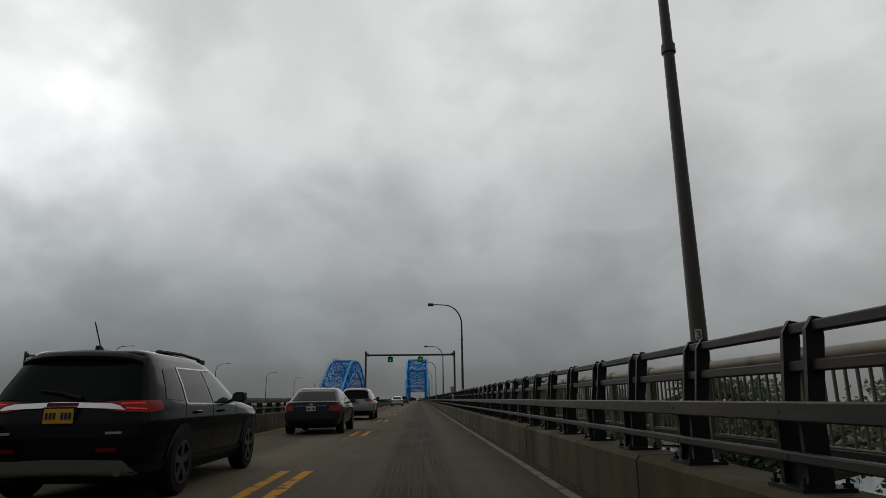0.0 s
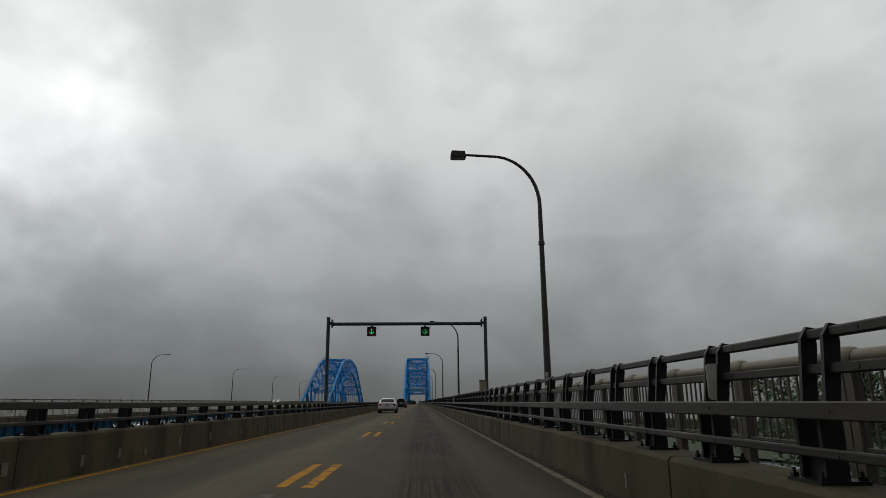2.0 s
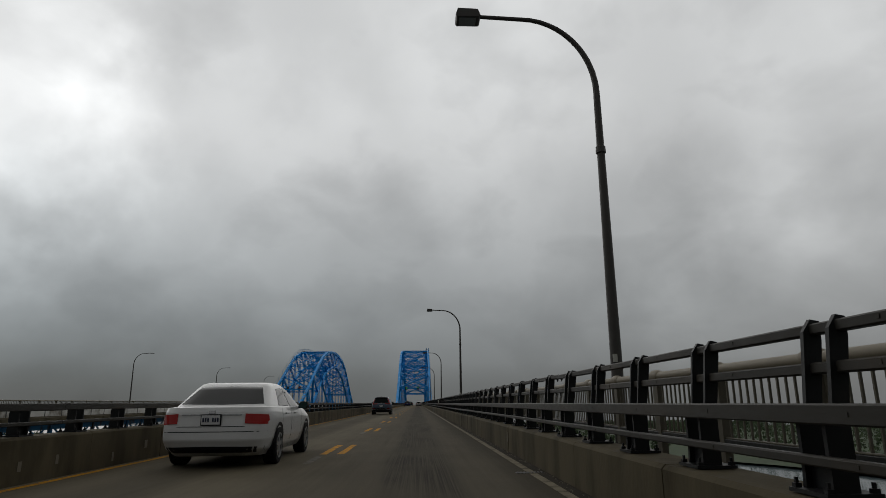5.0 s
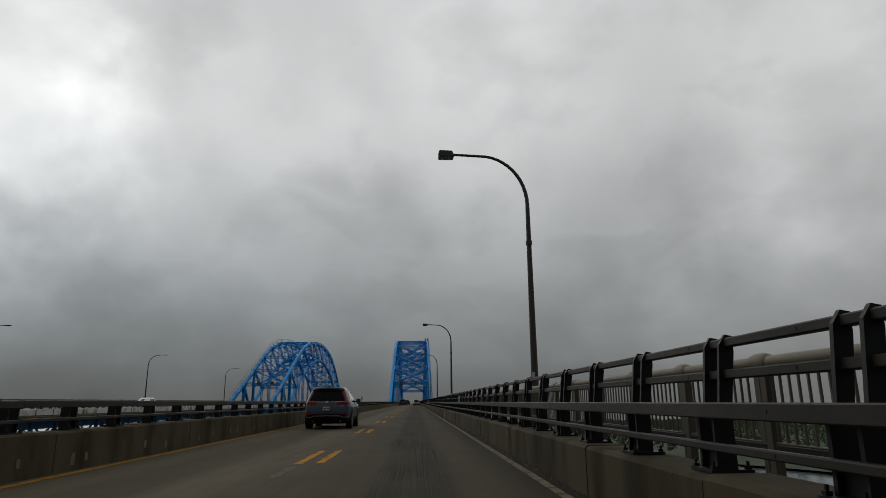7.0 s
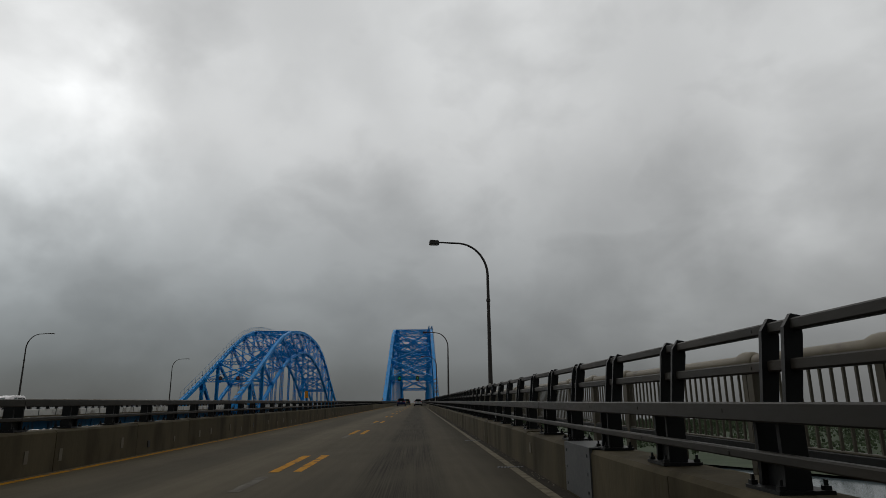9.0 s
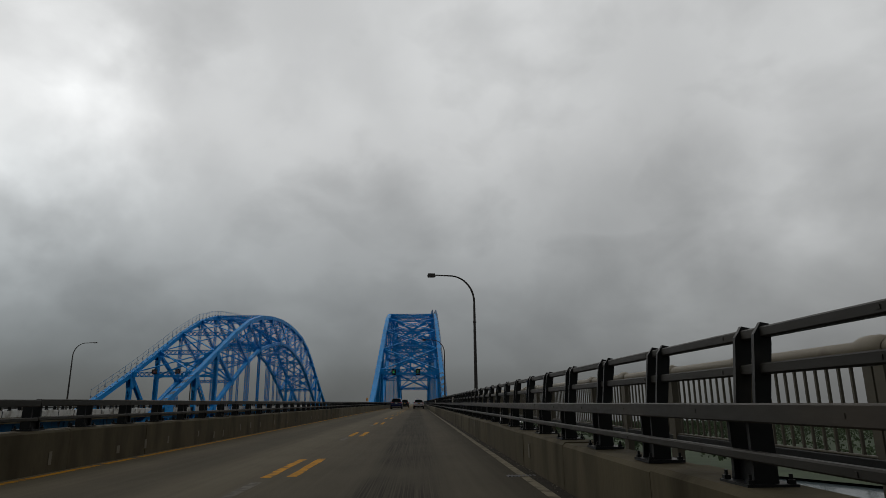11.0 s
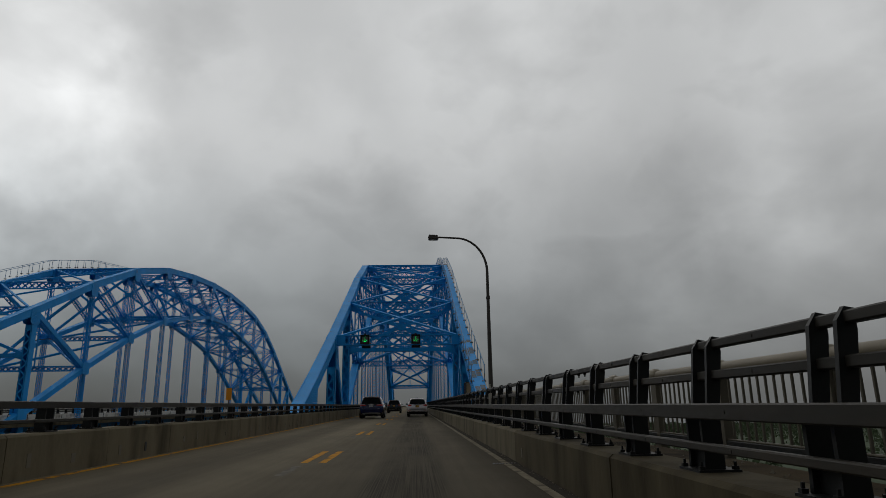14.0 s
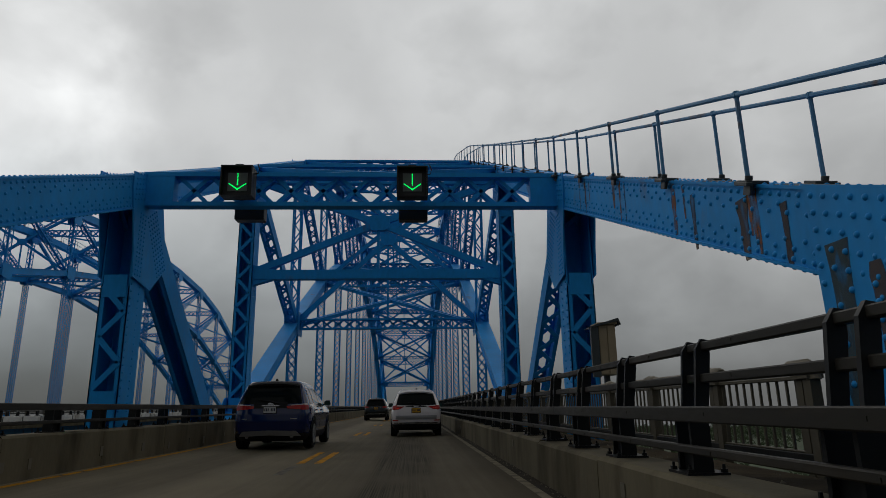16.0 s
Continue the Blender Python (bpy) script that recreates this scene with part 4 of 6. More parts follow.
            for i in range(15):
                # rows along the post and along the diagonal
                for o in (-0.25, -0.12, 0.02):
                    rivet(bm, (sx * HALF + side * 0.376, ny(1) + o, top_z(1) - 0.62 - 0.1 * i), (side, 0, 0))
                for o in (-0.2, -0.08, 0.04, 0.16, 0.26):
                    rivet(bm, (sx * HALF + side * 0.376, ny(1) + 0.32 + 0.058 * i + o * 0.9, top_z(1) - 0.5 - 0.088 * i + o * 0.6), (side, 0, 0))
            for i in range(10):
                for o in (-0.30, -0.18, -0.06, 0.06, 0.18, 0.30):
                    rivet(bm, (sx * HALF + side * 0.376, ny(1) - 0.6 + 0.15 * i, top_z(1) - 0.1 + 0.05 * i + o), (side, 0, 0))
            for k in (0, 2):
                for i in range(9):
                    for j in range(11):
                        yy, zz = ny(k) - 0.58 + i * 0.145, top_z(k) - 0.52 - 0.66 + j * 0.132
                        if abs(i - 4) + abs(j - 5) < 8:
                            rivet(bm, (sx * HALF + side * 0.376, yy, zz), (side, 0, 0))
            for z in [0.4 + 0.16 * i for i in range(36)]:
                for o in (-0.2, 0.2):
                    rivet(bm, (sx * HALF + side * 0.312, ny(1) + o, z), (side, 0, 0))
                    rivet(bm, (sx * HALF + side * 0.312, ny(2) + o, z), (side, 0, 0))
    add("rivets", bm, "rows of round rivet heads", "stuff")
    # rust runs below the handrail feet
    streaks = random.Random(12)
    for k in (-1, 0, 1):
        for i in range(5):
            y = 291.45 + 10.0 * (k - 0) + 2.0 * i
            f = (y - ny(k)) / PANEL
            z = top_z(k) * (1 - f) + top_z(k + 1) * f
            for j in range(streaks.choice((2, 3, 4))):
                o, w, h = streaks.uniform(-0.4, 0.4), streaks.choice((0.03, 0.04, 0.06, 0.08, 0.13)), streaks.uniform(0.35, 0.76)
                lean = (top_z(k + 1) - top_z(k)) / PANEL
                bm = bmesh.new()
                zz = z + lean * o + 0.34
                edge = [streaks.uniform(0.6, 1.3) for n in range(8)]
                steps = [n / 7 for n in range(8)]
                prism(bm, [(y + o - w * 0.5 * e * (1 - 0.5 * f), zz - h * f) for e, f in zip(edge, steps)] + [(y + o + w * 0.5 * e * (1 - 0.4 * f), zz - h * f) for e, f in zip(edge[::-1], steps[::-1])], "x", HALF - 0.3435, HALF - 0.335)
                bmesh.ops.transform(bm, matrix=shift, verts=bm.verts[:])
                part("rust_run", bm, RUST, arch, "orange-brown rust run")
    # broad brown stains below the first node and worn paint on the cover plates
    for o, w, top, h, face in ((0.55, 0.16, 0.05, 0.75, 0.3785), (-0.05, 0.24, -0.18, 1.0, 0.3785), (-0.45, 0.36, -0.22, 1.1, 0.3785), (-1.0, 0.13, -0.15, 0.85, 0.3455), (1.6, 0.12, 0.85, 0.6, 0.3455), (2.3, 0.20, 1.12, 0.66, 0.3455), (3.4, 0.10, 1.55, 0.7, 0.3455), (-1.7, 0.22, -0.4, 0.5, 0.3455)):
        y, z = ny(0) + o, top_z(0) + top
        edge = [streaks.uniform(0.7, 1.25) for n in range(8)]
        steps = [n / 7 for n in range(8)]
        bm = bmesh.new()
        prism(bm, [(y - w * 0.5 * e * (1 - 0.4 * f), z - h * f) for e, f in zip(edge, steps)] + [(y + w * 0.5 * e * (1 - 0.3 * f), z - h * f) for e, f in zip(edge, steps)][::-1], "x", HALF - face, HALF - face + 0.008)
        bmesh.ops.transform(bm, matrix=shift, verts=bm.verts[:])
        part("rust_stain", bm, STAIN, arch, "dark brown rust stain")
    for o, w, z, h in ((0.35, 0.5, 1.5, 1.3), (-0.35, 0.34, 1.15, 1.1), (-1.2, 0.45, 1.2, 0.9), (0.95, 0.25, 2.3, 1.6), (-1.65, 0.3, 0.9, 0.8)):
        bm = bmesh.new()
        edge = [streaks.uniform(0.7, 1.2) for n in range(8)]
        steps = [n / 7 for n in range(8)]
        prism(bm, [(ny(0) + o - w * 0.5 * e, z - h * f) for e, f in zip(edge, steps)] + [(ny(0) + o + w * 0.5 * e, z - h * f) for e, f in zip(edge[::-1], steps[::-1])], "x", HALF - 0.3675, HALF - 0.36)
        bmesh.ops.transform(bm, matrix=shift, verts=bm.verts[:])
        part("grime_run", bm, GRIME, arch, "olive-grey grime on the paint")
    for k, f, length in ((-1, 0.55, 1.5), (-1, 0.84, 0.9), (0, 0.08, 1.2), (0, 0.30, 0.8), (0, 0.52, 1.4), (0, 0.78, 0.7)):
        for o in (-0.2, 0.05):
            lean = (top_z(k + 1) - top_z(k)) / PANEL
            y, z = ny(k) + f * PANEL + o, top_z(k) + f * (top_z(k + 1) - top_z(k)) + lean * o + 0.399
            bm = bmesh.new()
            prism(bm, [(y, z), (y + length, z + lean * length), (y + length, z + lean * length + 0.006), (y, z + 0.006)], "x", HALF - 0.33 + (0.34 if o > 0 else 0.0), HALF - 0.02 + (0.34 if o > 0 else 0.0))
            bmesh.ops.transform(bm, matrix=shift, verts=bm.verts[:])
            part("worn_patch", bm, TAN, arch, "chalky worn patch of paint")
    # knee plates below the first node
    for sx in (-1, 1):
        bm = bmesh.new()
        for side in (-1, 1):
            xx = sx * HALF + side * 0.345
            prism(bm, [(ny(0) - 1.9, 1.75), (ny(0) + 1.25, 2.9), (ny(0) + 1.15, -0.6), (ny(0) - 1.9, -0.6)], "x", xx - 0.02, xx + 0.02)
            for i in range(20):
                for j in range(15):
                    z = 1.75 + (0.12 + 0.155 * i) * 0.365 - 0.1 - 0.155 * j
                    if z > -0.4 and (j < 5 or (i + j) % 2 == 0):
                        rivet(bm, (xx + side * 0.019, ny(0) - 1.78 + 0.155 * i, z), (side, 0, 0), 0.032)
        add("knee_plate", bm)
    return arch


arch = build_arch()

# black sheet propped against the arch's knee
sheet = thing("hatch_panel", "black steel hatch panel propped against the blue arch knee", "hatch panel")
bm = bmesh.new()
prism(bm, [(288.98, 0.505), (288.99, 0.69), (288.13, 1.27), (287.44, 1.08), (287.71, 0.81), (288.0, 0.505)], "x", 3.585, 3.607)
part("panel", bm, BLACK, sheet)
bm = bmesh.new()
beam(bm, (3.60, 288.3, 0.50), (3.62, 288.3, 0.95), 0.03, 0.05)
beam(bm, (3.61, 288.3, 0.515), (2.95, 288.3, 0.515), 0.03, 0.03)
part("prop", bm, STEEL, sheet)
twin = copy_thing(arch, Matrix.Translation((TWIN_X, FIRST + 0.8, LIFT - 0.2)))


def catwalk(name, x, lift, label, first=291.45):
    """Pipe handrails with footed posts along the top of one upper chord."""
    walkway = thing(name, label, "handrail")
    bm = bmesh.new()
    tube(bm, [(0, 0, 0), (0, 0, 0.98)], 0.024, 8)
    tube(bm, [(0, 0, 0.95), (0, 0, 1.01)], 0.036, 8)
    me = mesh_of("post", bm, FADED_BLUE, True)
    bm = bmesh.new()
    box(bm, (-0.07, -0.10, -0.02), (0.16, 0.10, 0.02))
    box(bm, (-0.09, -0.13, -0.035), (-0.03, 0.12, 0.005))
    box(bm, (-0.02, -0.08, -0.13), (0.02, 0.06, -0.02))
    tube(bm, [(0, 0, 0.02), (0, 0, 0.07)], 0.04, 8)
    foot_me = mesh_of("foot", bm, STEEL, bevel=0.006)
    for side in (-0.40, 0.40):
        line = []
        for i in range(-1, 78):
            y = first + 2.0 * i
            k = math.floor((y - FIRST) / PANEL) + 1
            f = (y - ny(k)) / PANEL
            z = top_z(k) * (1 - f) + top_z(k + 1) * f
            if z > 0.9:
                z += 0.415 + lift
                ob = part("post", me, BLUE, walkway)
                ob.location = (x + side, y, z)
                shoe = part("foot", foot_me, STEEL, walkway)
                shoe.location = (x + side, y, z)
                shoe.rotation_euler = (math.atan2(top_z(k + 1) - top_z(k), PANEL), 0, 0 if side < 0 else math.pi)
                if side > 0:
                    shoe.rotation_euler.x *= -1
                line.append((x + side, y, z + 0.98))
        bm = bmesh.new()
        tube(bm, line, 0.028, 8)
        part("rail", bm, FADED_BLUE, walkway, smooth=True)
    return walkway


catwalk("catwalk_handrail", XC + HALF, 0.0, "blue rust-streaked pipe handrails along the top of the arch chord")
catwalk("catwalk_handrail", TWIN_X - HALF, LIFT - 0.2, "thin pipe handrails along the top of the twin arch chord")

# ---- street lamps ----
def street_lamp(x, y, s, foot, group, slim=False):
    """A tapered pole whose top bends over the road; s is the way of the arm."""
    lamp = thing("street_lamp", "tall brown lamp pole with a curved arm and box lantern", "street lamp", group, at=(x, y, foot))
    bm = bmesh.new()
    pts, rad = [(0, 0, 0)], [0.125]
    for i in range(1, 9):
        pts.append((0, 0, i * 0.9))
        rad.append(0.125 - 0.055 * i / 8)
    tube(bm, pts, rad, 14)
    part("pole", bm, POLE, lamp, smooth=True)
    bm = bmesh.new()
    tube(bm, [(0, 0, 5.9), (0, 0, 5.92), (0, 0, 6.05), (0, 0, 6.07)], [0.085, 0.105, 0.1, 0.08], 14)
    part("collar", bm, POLE, lamp)
    bm = bmesh.new()
    arc = [(0, 0, 7.15)]
    for i in range(0, 13):
        a = math.pi / 2 * i / 12
        arc.append((s * 1.55 * (1 - math.cos(a)), 0, 7.3 + 1.72 * math.sin(a)))
    arc += [(s * 2.1, 0, 9.05), (s * 2.5, 0, 9.07)]
    tube(bm, arc, [0.07 - 0.028 * i / (len(arc) - 1) for i in range(len(arc))], 10)
    part("arm", bm, POLE, lamp, smooth=True)
    bm = bmesh.new()
    out = [(s * 2.44, 8.99), (s * 2.50, 9.15), (s * 2.93, 9.17), (s * 2.98, 9.02), (s * 2.95, 8.95), (s * 2.48, 8.95)]
    if slim:
        out = [(s * 2.42, 9.03), (s * 2.48, 9.09), (s * 3.02, 9.10), (s * 3.08, 9.06), (s * 3.04, 9.01), (s * 2.46, 9.01)]
    prism(bm, out, "y", -0.19, 0.19)
    head = part("lantern", bm, POLE, lamp, bevel=0.012)
    bm = bmesh.new()
    low = 8.995 if slim else 8.935
    box(bm, (min(s * 2.54, s * 2.90), -0.15, low), (max(s * 2.54, s * 2.90), 0.15, low + 0.02))
    part("lens", bm, LENS, head)
    bm = bmesh.new()
    block(bm, (0, 0, 0.02), (0.42, 0.42, 0.04))
    for i in (-1, 1):
        for j in (-1, 1):
            block(bm, (i * 0.16, j * 0.16, 0.07), (0.04, 0.04, 0.08))
    part("base_plate", bm, POLE, lamp)
    bm = bmesh.new()
    block(bm, (-0.05, -0.105, 1.72), (0.085, 0.012, 0.15))
    part("tag", bm, PLATE, lamp, "small pale tag on the pole")
    return lamp


def digits(body, high, mat, parent, at):
    """Upright characters facing back along the road, as a thin mesh."""
    data = bpy.data.curves.new("digits", "FONT")
    data.body, data.size, data.extrude, data.align_x = body, high * 1.4, 0.0015, "CENTER"
    tmp = new("digits", data)
    bpy.context.view_layer.update()
    me = bpy.data.meshes.new_from_object(tmp)
    bpy.data.objects.remove(tmp)
    me.name = "digits"
    me.materials.append(mat)
    ob = new("digits", me)
    ob.parent, ob.location, ob.rotation_euler = parent, at, (math.pi / 2, 0, 0)
    return tagged(ob, "black painted number")


lamp_ys = [8.30, 55.3, 101.0, 145.2, 191.75, 235.0, 281.27]
lamp = street_lamp(3.8, lamp_ys[0], -1, 0.12, "lamps along the bridge")
for y in lamp_ys[1:]:
    tall = 0.978 if 190 < y < 240 else 1.018 if y > 270 else 1.0
    last = copy_thing(lamp, Matrix.Translation((3.8, y, 0.12)) @ Matrix.Diagonal((1, 1, tall, 1)))
digits("3", 0.11, BLACK, lamp, (-0.05, -0.113, 1.665))
digits("7", 0.11, BLACK, last, (-0.05, -0.113, 1.665))
lamp = street_lamp(MIRROR - 3.8, 51.5, 1, 0.12 + LIFT, "lamps along the twin bridge", True)
for k in range(2, 8):
    copy_thing(lamp, Matrix.Translation((MIRROR - 3.8, 6.3 + 45.2 * k + (0.0, 3.6, 6.5, 4.4, 4.4, 4.4)[k - 2], 0.12 + LIFT)))
# lamp brackets stand on the outside of the fence
for x, lift in ((3.8, 0.0), (MIRROR - 3.8, LIFT)):
    ledge = bmesh.new()
    box(ledge, (min(x - 0.35, x + 0.3), -60, -0.35 + lift), (max(x - 0.35, x + 0.3), 640, 0.12 + lift))
    structure("ledge", ledge, CONCRETE, "concrete edge beam carrying the lamp poles", "edge beam")


# ---- lane signals ----
def lane_signal(x, y, z, arrow, size=0.62):
    sig = thing("lane_signal", "black square lane signal showing a %s" % ("lit green down arrow" if arrow else "dim red cross"), "lane signal", "lane signals", at=(x, y, z))
    h = size / 2
    bm = bmesh.new()
    box(bm, (-h, 0, -h), (h, 0.26, h))
    part("housing", bm, BLACK, sig, bevel=0.012)
    bm = bmesh.new()
    for lo, hi in (((-h, -0.16, h - 0.03), (h, 0, h)), ((-h, -0.16, -h), (-h + 0.03, 0, h - 0.03)), ((h - 0.03, -0.16, -h), (h, 0, h - 0.03)), ((-h + 0.03, -0.1, -h), (h - 0.03, 0, -h + 0.03))):
        box(bm, lo, hi)
    part("hood", bm, BLACK, sig)
    bm = bmesh.new()
    q = h * 0.62
    box(bm, (-q, -0.012, -q), (q, -0.001, q))
    part("face", bm, SIGNAL_FACE, sig)
    dots = []
    if arrow:
        dots += [(0, q * (0.88 - 0.15 * i)) for i in range(9)]
        dots += [(k * q * 0.105 * i, -q * 0.82 + q * 0.075 * i) for k in (-1, 1) for i in range(9)]
    else:
        dots += [(k * q * 0.13 * i, q * 0.13 * i) for k in (-1, 1) for i in range(-5, 6)]
    bm = bmesh.new()
    for u, v in dots:
        tube(bm, [(u, -0.03, v), (u, -0.012, v)], 0.0125, 8)
    part("arrow_lights" if arrow else "cross_lights", bm, GREEN_LED if arrow else RED_LED, sig, "lit green lamps" if arrow else "dim red lamps", kind="stuff")
    bm = bmesh.new()
    tube(bm, [(h - 0.02, 0.1, h - 0.12), (h + 0.07, 0.1, h - 0.1), (h + 0.09, 0.1, h), (h + 0.05, 0.1, h + 0.12)], 0.014, 6)
    part("cable", bm, BLACK, sig)
    bm = bmesh.new()
    box(bm, (-0.09, 0.04, h), (0.09, 0.2, h + 0.1))
    part("bracket", bm, STEEL, sig)
    return sig


def gantry(x0, x1, y, lift, arrow, lanes):
    g = thing("signal_gantry", "dark grey steel pipe gantry spanning the lanes", "gantry", "signal gantries", at=(0, y, lift))
    for x, s in ((x0, 1), (x1, -1)):
        bm = bmesh.new()
        tube(bm, [(x, 0, -0.1), (x, 0, 6.88), (x, 0, 6.9)], [0.125, 0.125, 0.12], 16)
        post = part("post", bm, STEEL, g, smooth=False)
        bm = bmesh.new()
        tube(bm, [(x, 0, 6.88), (x, 0, 6.93)], 0.14, 16)
        part("cap", bm, STEEL, post)
        bm = bmesh.new()
        block(bm, (x + s * 0.16, 0, 6.5), (0.14, 0.2, 0.2))
        prism(bm, [(x + s * 0.23, 6.2), (x + s * 0.26, 6.2), (x + s * 0.34, 6.33), (x + s * 0.34, 6.67), (x + s * 0.26, 6.8), (x + s * 0.23, 6.8)], "y", -0.2, 0.2)
        part("flange", bm, STEEL, g)
        bm = bmesh.new()
        block(bm, (x, 0, -0.08), (0.5, 0.5, 0.05))
        part("base_plate", bm, STEEL, g)
    bm = bmesh.new()
    tube(bm, [(x0 + 0.3, 0, 6.45), (x1 - 0.3, 0, 6.45)], 0.12, 16)
    part("beam", bm, STEEL, g, smooth=True)
    for x in lanes:
        lane_signal(x, y - 0.22, 5.89 + lift, arrow)


gantry(-6.65, 4.47, 79.95, 0.0, True, (-3.58, 0.18))
gantry(MIRROR - 4.47, MIRROR + 6.65, 76.7, LIFT, False, (MIRROR - 0.18, MIRROR + 3.58))
for x in (-3.72, 0.2):
    lane_signal(x, 299.1, 6.0, True, 0.70)
    bm = bmesh.new()
    block(bm, (x + 0.02, 300.3, 5.66), (0.7, 0.3, 0.44))
    tagged(new("signal_box", mesh_of("signal_box", bm, BLACK, bevel=0.015)), "black back of a lane signal for the other direction", "lane signal", "rear signals")
for x in (TWIN_X - 1.1, TWIN_X + 2.6):
    lane_signal(x, 299.8, 6.2 + LIFT, False, 0.70)
# brackets standing the outer posts on the deck edge
bm = bmesh.new()
box(bm, (-7.1, -60, -0.5), (-5.93, 640, -0.1))
structure("ledge", bm, CONCRETE, "concrete deck edge behind the parapet", "edge beam")
bm = bmesh.new()
box(bm, (MIRROR + 5.95, -60, -0.5 + LIFT), (MIRROR + 7.1, 640, -0.1 + LIFT))
structure("ledge", bm, CONCRETE, "concrete deck edge of the twin bridge", "edge beam")


# ---- cabinets and small plates ----
def cabinet(x, y, z, w, d, h, label, steel_side=False):
    c = thing("control_cabinet", label, "cabinet", "roadside cabinets", at=(x, y, z))
    bm = bmesh.new()
    box(bm, (-w / 2, -d / 2, 0), (w / 2, d / 2, h))
    part("body", bm, BEIGE, c, bevel=0.012)
    for k in (-1, 1):
        bm = bmesh.new()
        box(bm, (k * w / 4 - w / 4 + 0.012, -d / 2 - 0.02, 0.02), (k * w / 4 + w / 4 - 0.012, -d / 2 + 0.005, h - 0.03))
        part("door", bm, BEIGE, c, bevel=0.004)
    bm = bmesh.new()
    prism(bm, [(-w / 2 - 0.03, h), (w / 2 + 0.03, h), (w / 2 + 0.02, h + 0.05), (-w / 2 - 0.02, h + 0.03)], "y", -d / 2 - 0.05, d / 2 + 0.03)
    part("lid", bm, BEIGE, c)
    if steel_side:
        # a bare steel plate on the road side and a peaked rain hood
        bm = bmesh.new()
        box(bm, (-w / 2 - 0.16, -d / 2 - 0.05, -0.04), (-w / 2 - 0.004, -d / 2 + 0.03, h - 0.06))
        part("side_plate", bm, STEEL, c, "bare grey steel plate")
        bm = bmesh.new()
        prism(bm, [(-w / 2 - 0.16, h - 0.05), (w / 2 + 0.05, h + 0.12), (w / 2 + 0.10, h - 0.02), (w / 2 + 0.05, h + 0.06), (-w / 2 - 0.16, h - 0.08)], "y", -d / 2 - 0.09, d / 2)
        part("hood", bm, STEEL, c, "bent steel rain hood")
    bm = bmesh.new()
    box(bm, (-0.05, -0.05, -z - 0.1), (0.05, 0.05, 0))
    part("stand", bm, STEEL, c)


cabinet(4.16, 79.6, 1.47, 0.48, 0.32, 0.98, "weathered beige two-door control cabinet beside the gantry post")
cabinet(4.14, 298.4, 1.6, 0.36, 0.4, 1.02, "weathered beige control cabinet against the arch post", True)
for y in (40.7, 80.0, 156.4, 232.6, 268.7):
    y = min(POSTS, key=lambda p: abs(p - y))
    bm = bmesh.new()
    out = [(-0.07, 0.02), (-0.05, 0), (0.05, 0), (0.07, 0.02), (0.07, 0.27), (0.05, 0.29), (-0.05, 0.29), (-0.07, 0.27)]
    prism(bm, [(a, b) for a, b in out], "y", -0.004, 0.004)
    sign = tagged(new("marker_plate", mesh_of("marker_plate", bm, PLATE)), "pale rounded marker plate bolted to a railing post", "sign", "marker plates")
    sign.location = (2.2, y - 0.135, 1.035)
    if abs(y - 232.6) < 1:
        digits("14", 0.09, BLACK, sign, (0, -0.0055, 0.10))
    for z in (0.025, 0.262):
        bm = bmesh.new()
        tube(bm, [(0.04, -0.01, z), (0.04, 0.0, z)], 0.012, 8)
        part("bolt", bm, BLACK, sign)


# ---- yellow marker plates standing on the left parapet ----
YELLOW_SIGN = material("yellow_sign_plate", (0.70, 0.26, 0.01), 0.5, vary=0.12, scale=5, fine=30, bump=0.001)
for y in (195.2, 270.8):
    plate = thing("marker_sign", "small yellow-orange plate on a short dark post above the parapet railing", "sign", "yellow marker plates", at=(-5.72, y, 0.58))
    bm = bmesh.new()
    tube(bm, [(0, 0, 0), (0, 0, 1.04)], 0.022, 8)
    part("post", bm, STEEL, plate)
    bm = bmesh.new()
    prism(bm, [(-0.085, 0.70), (0.085, 0.70), (0.085, 1.07), (-0.085, 1.07)], "y", -0.036, -0.024)
    part("plate", bm, YELLOW_SIGN, plate)


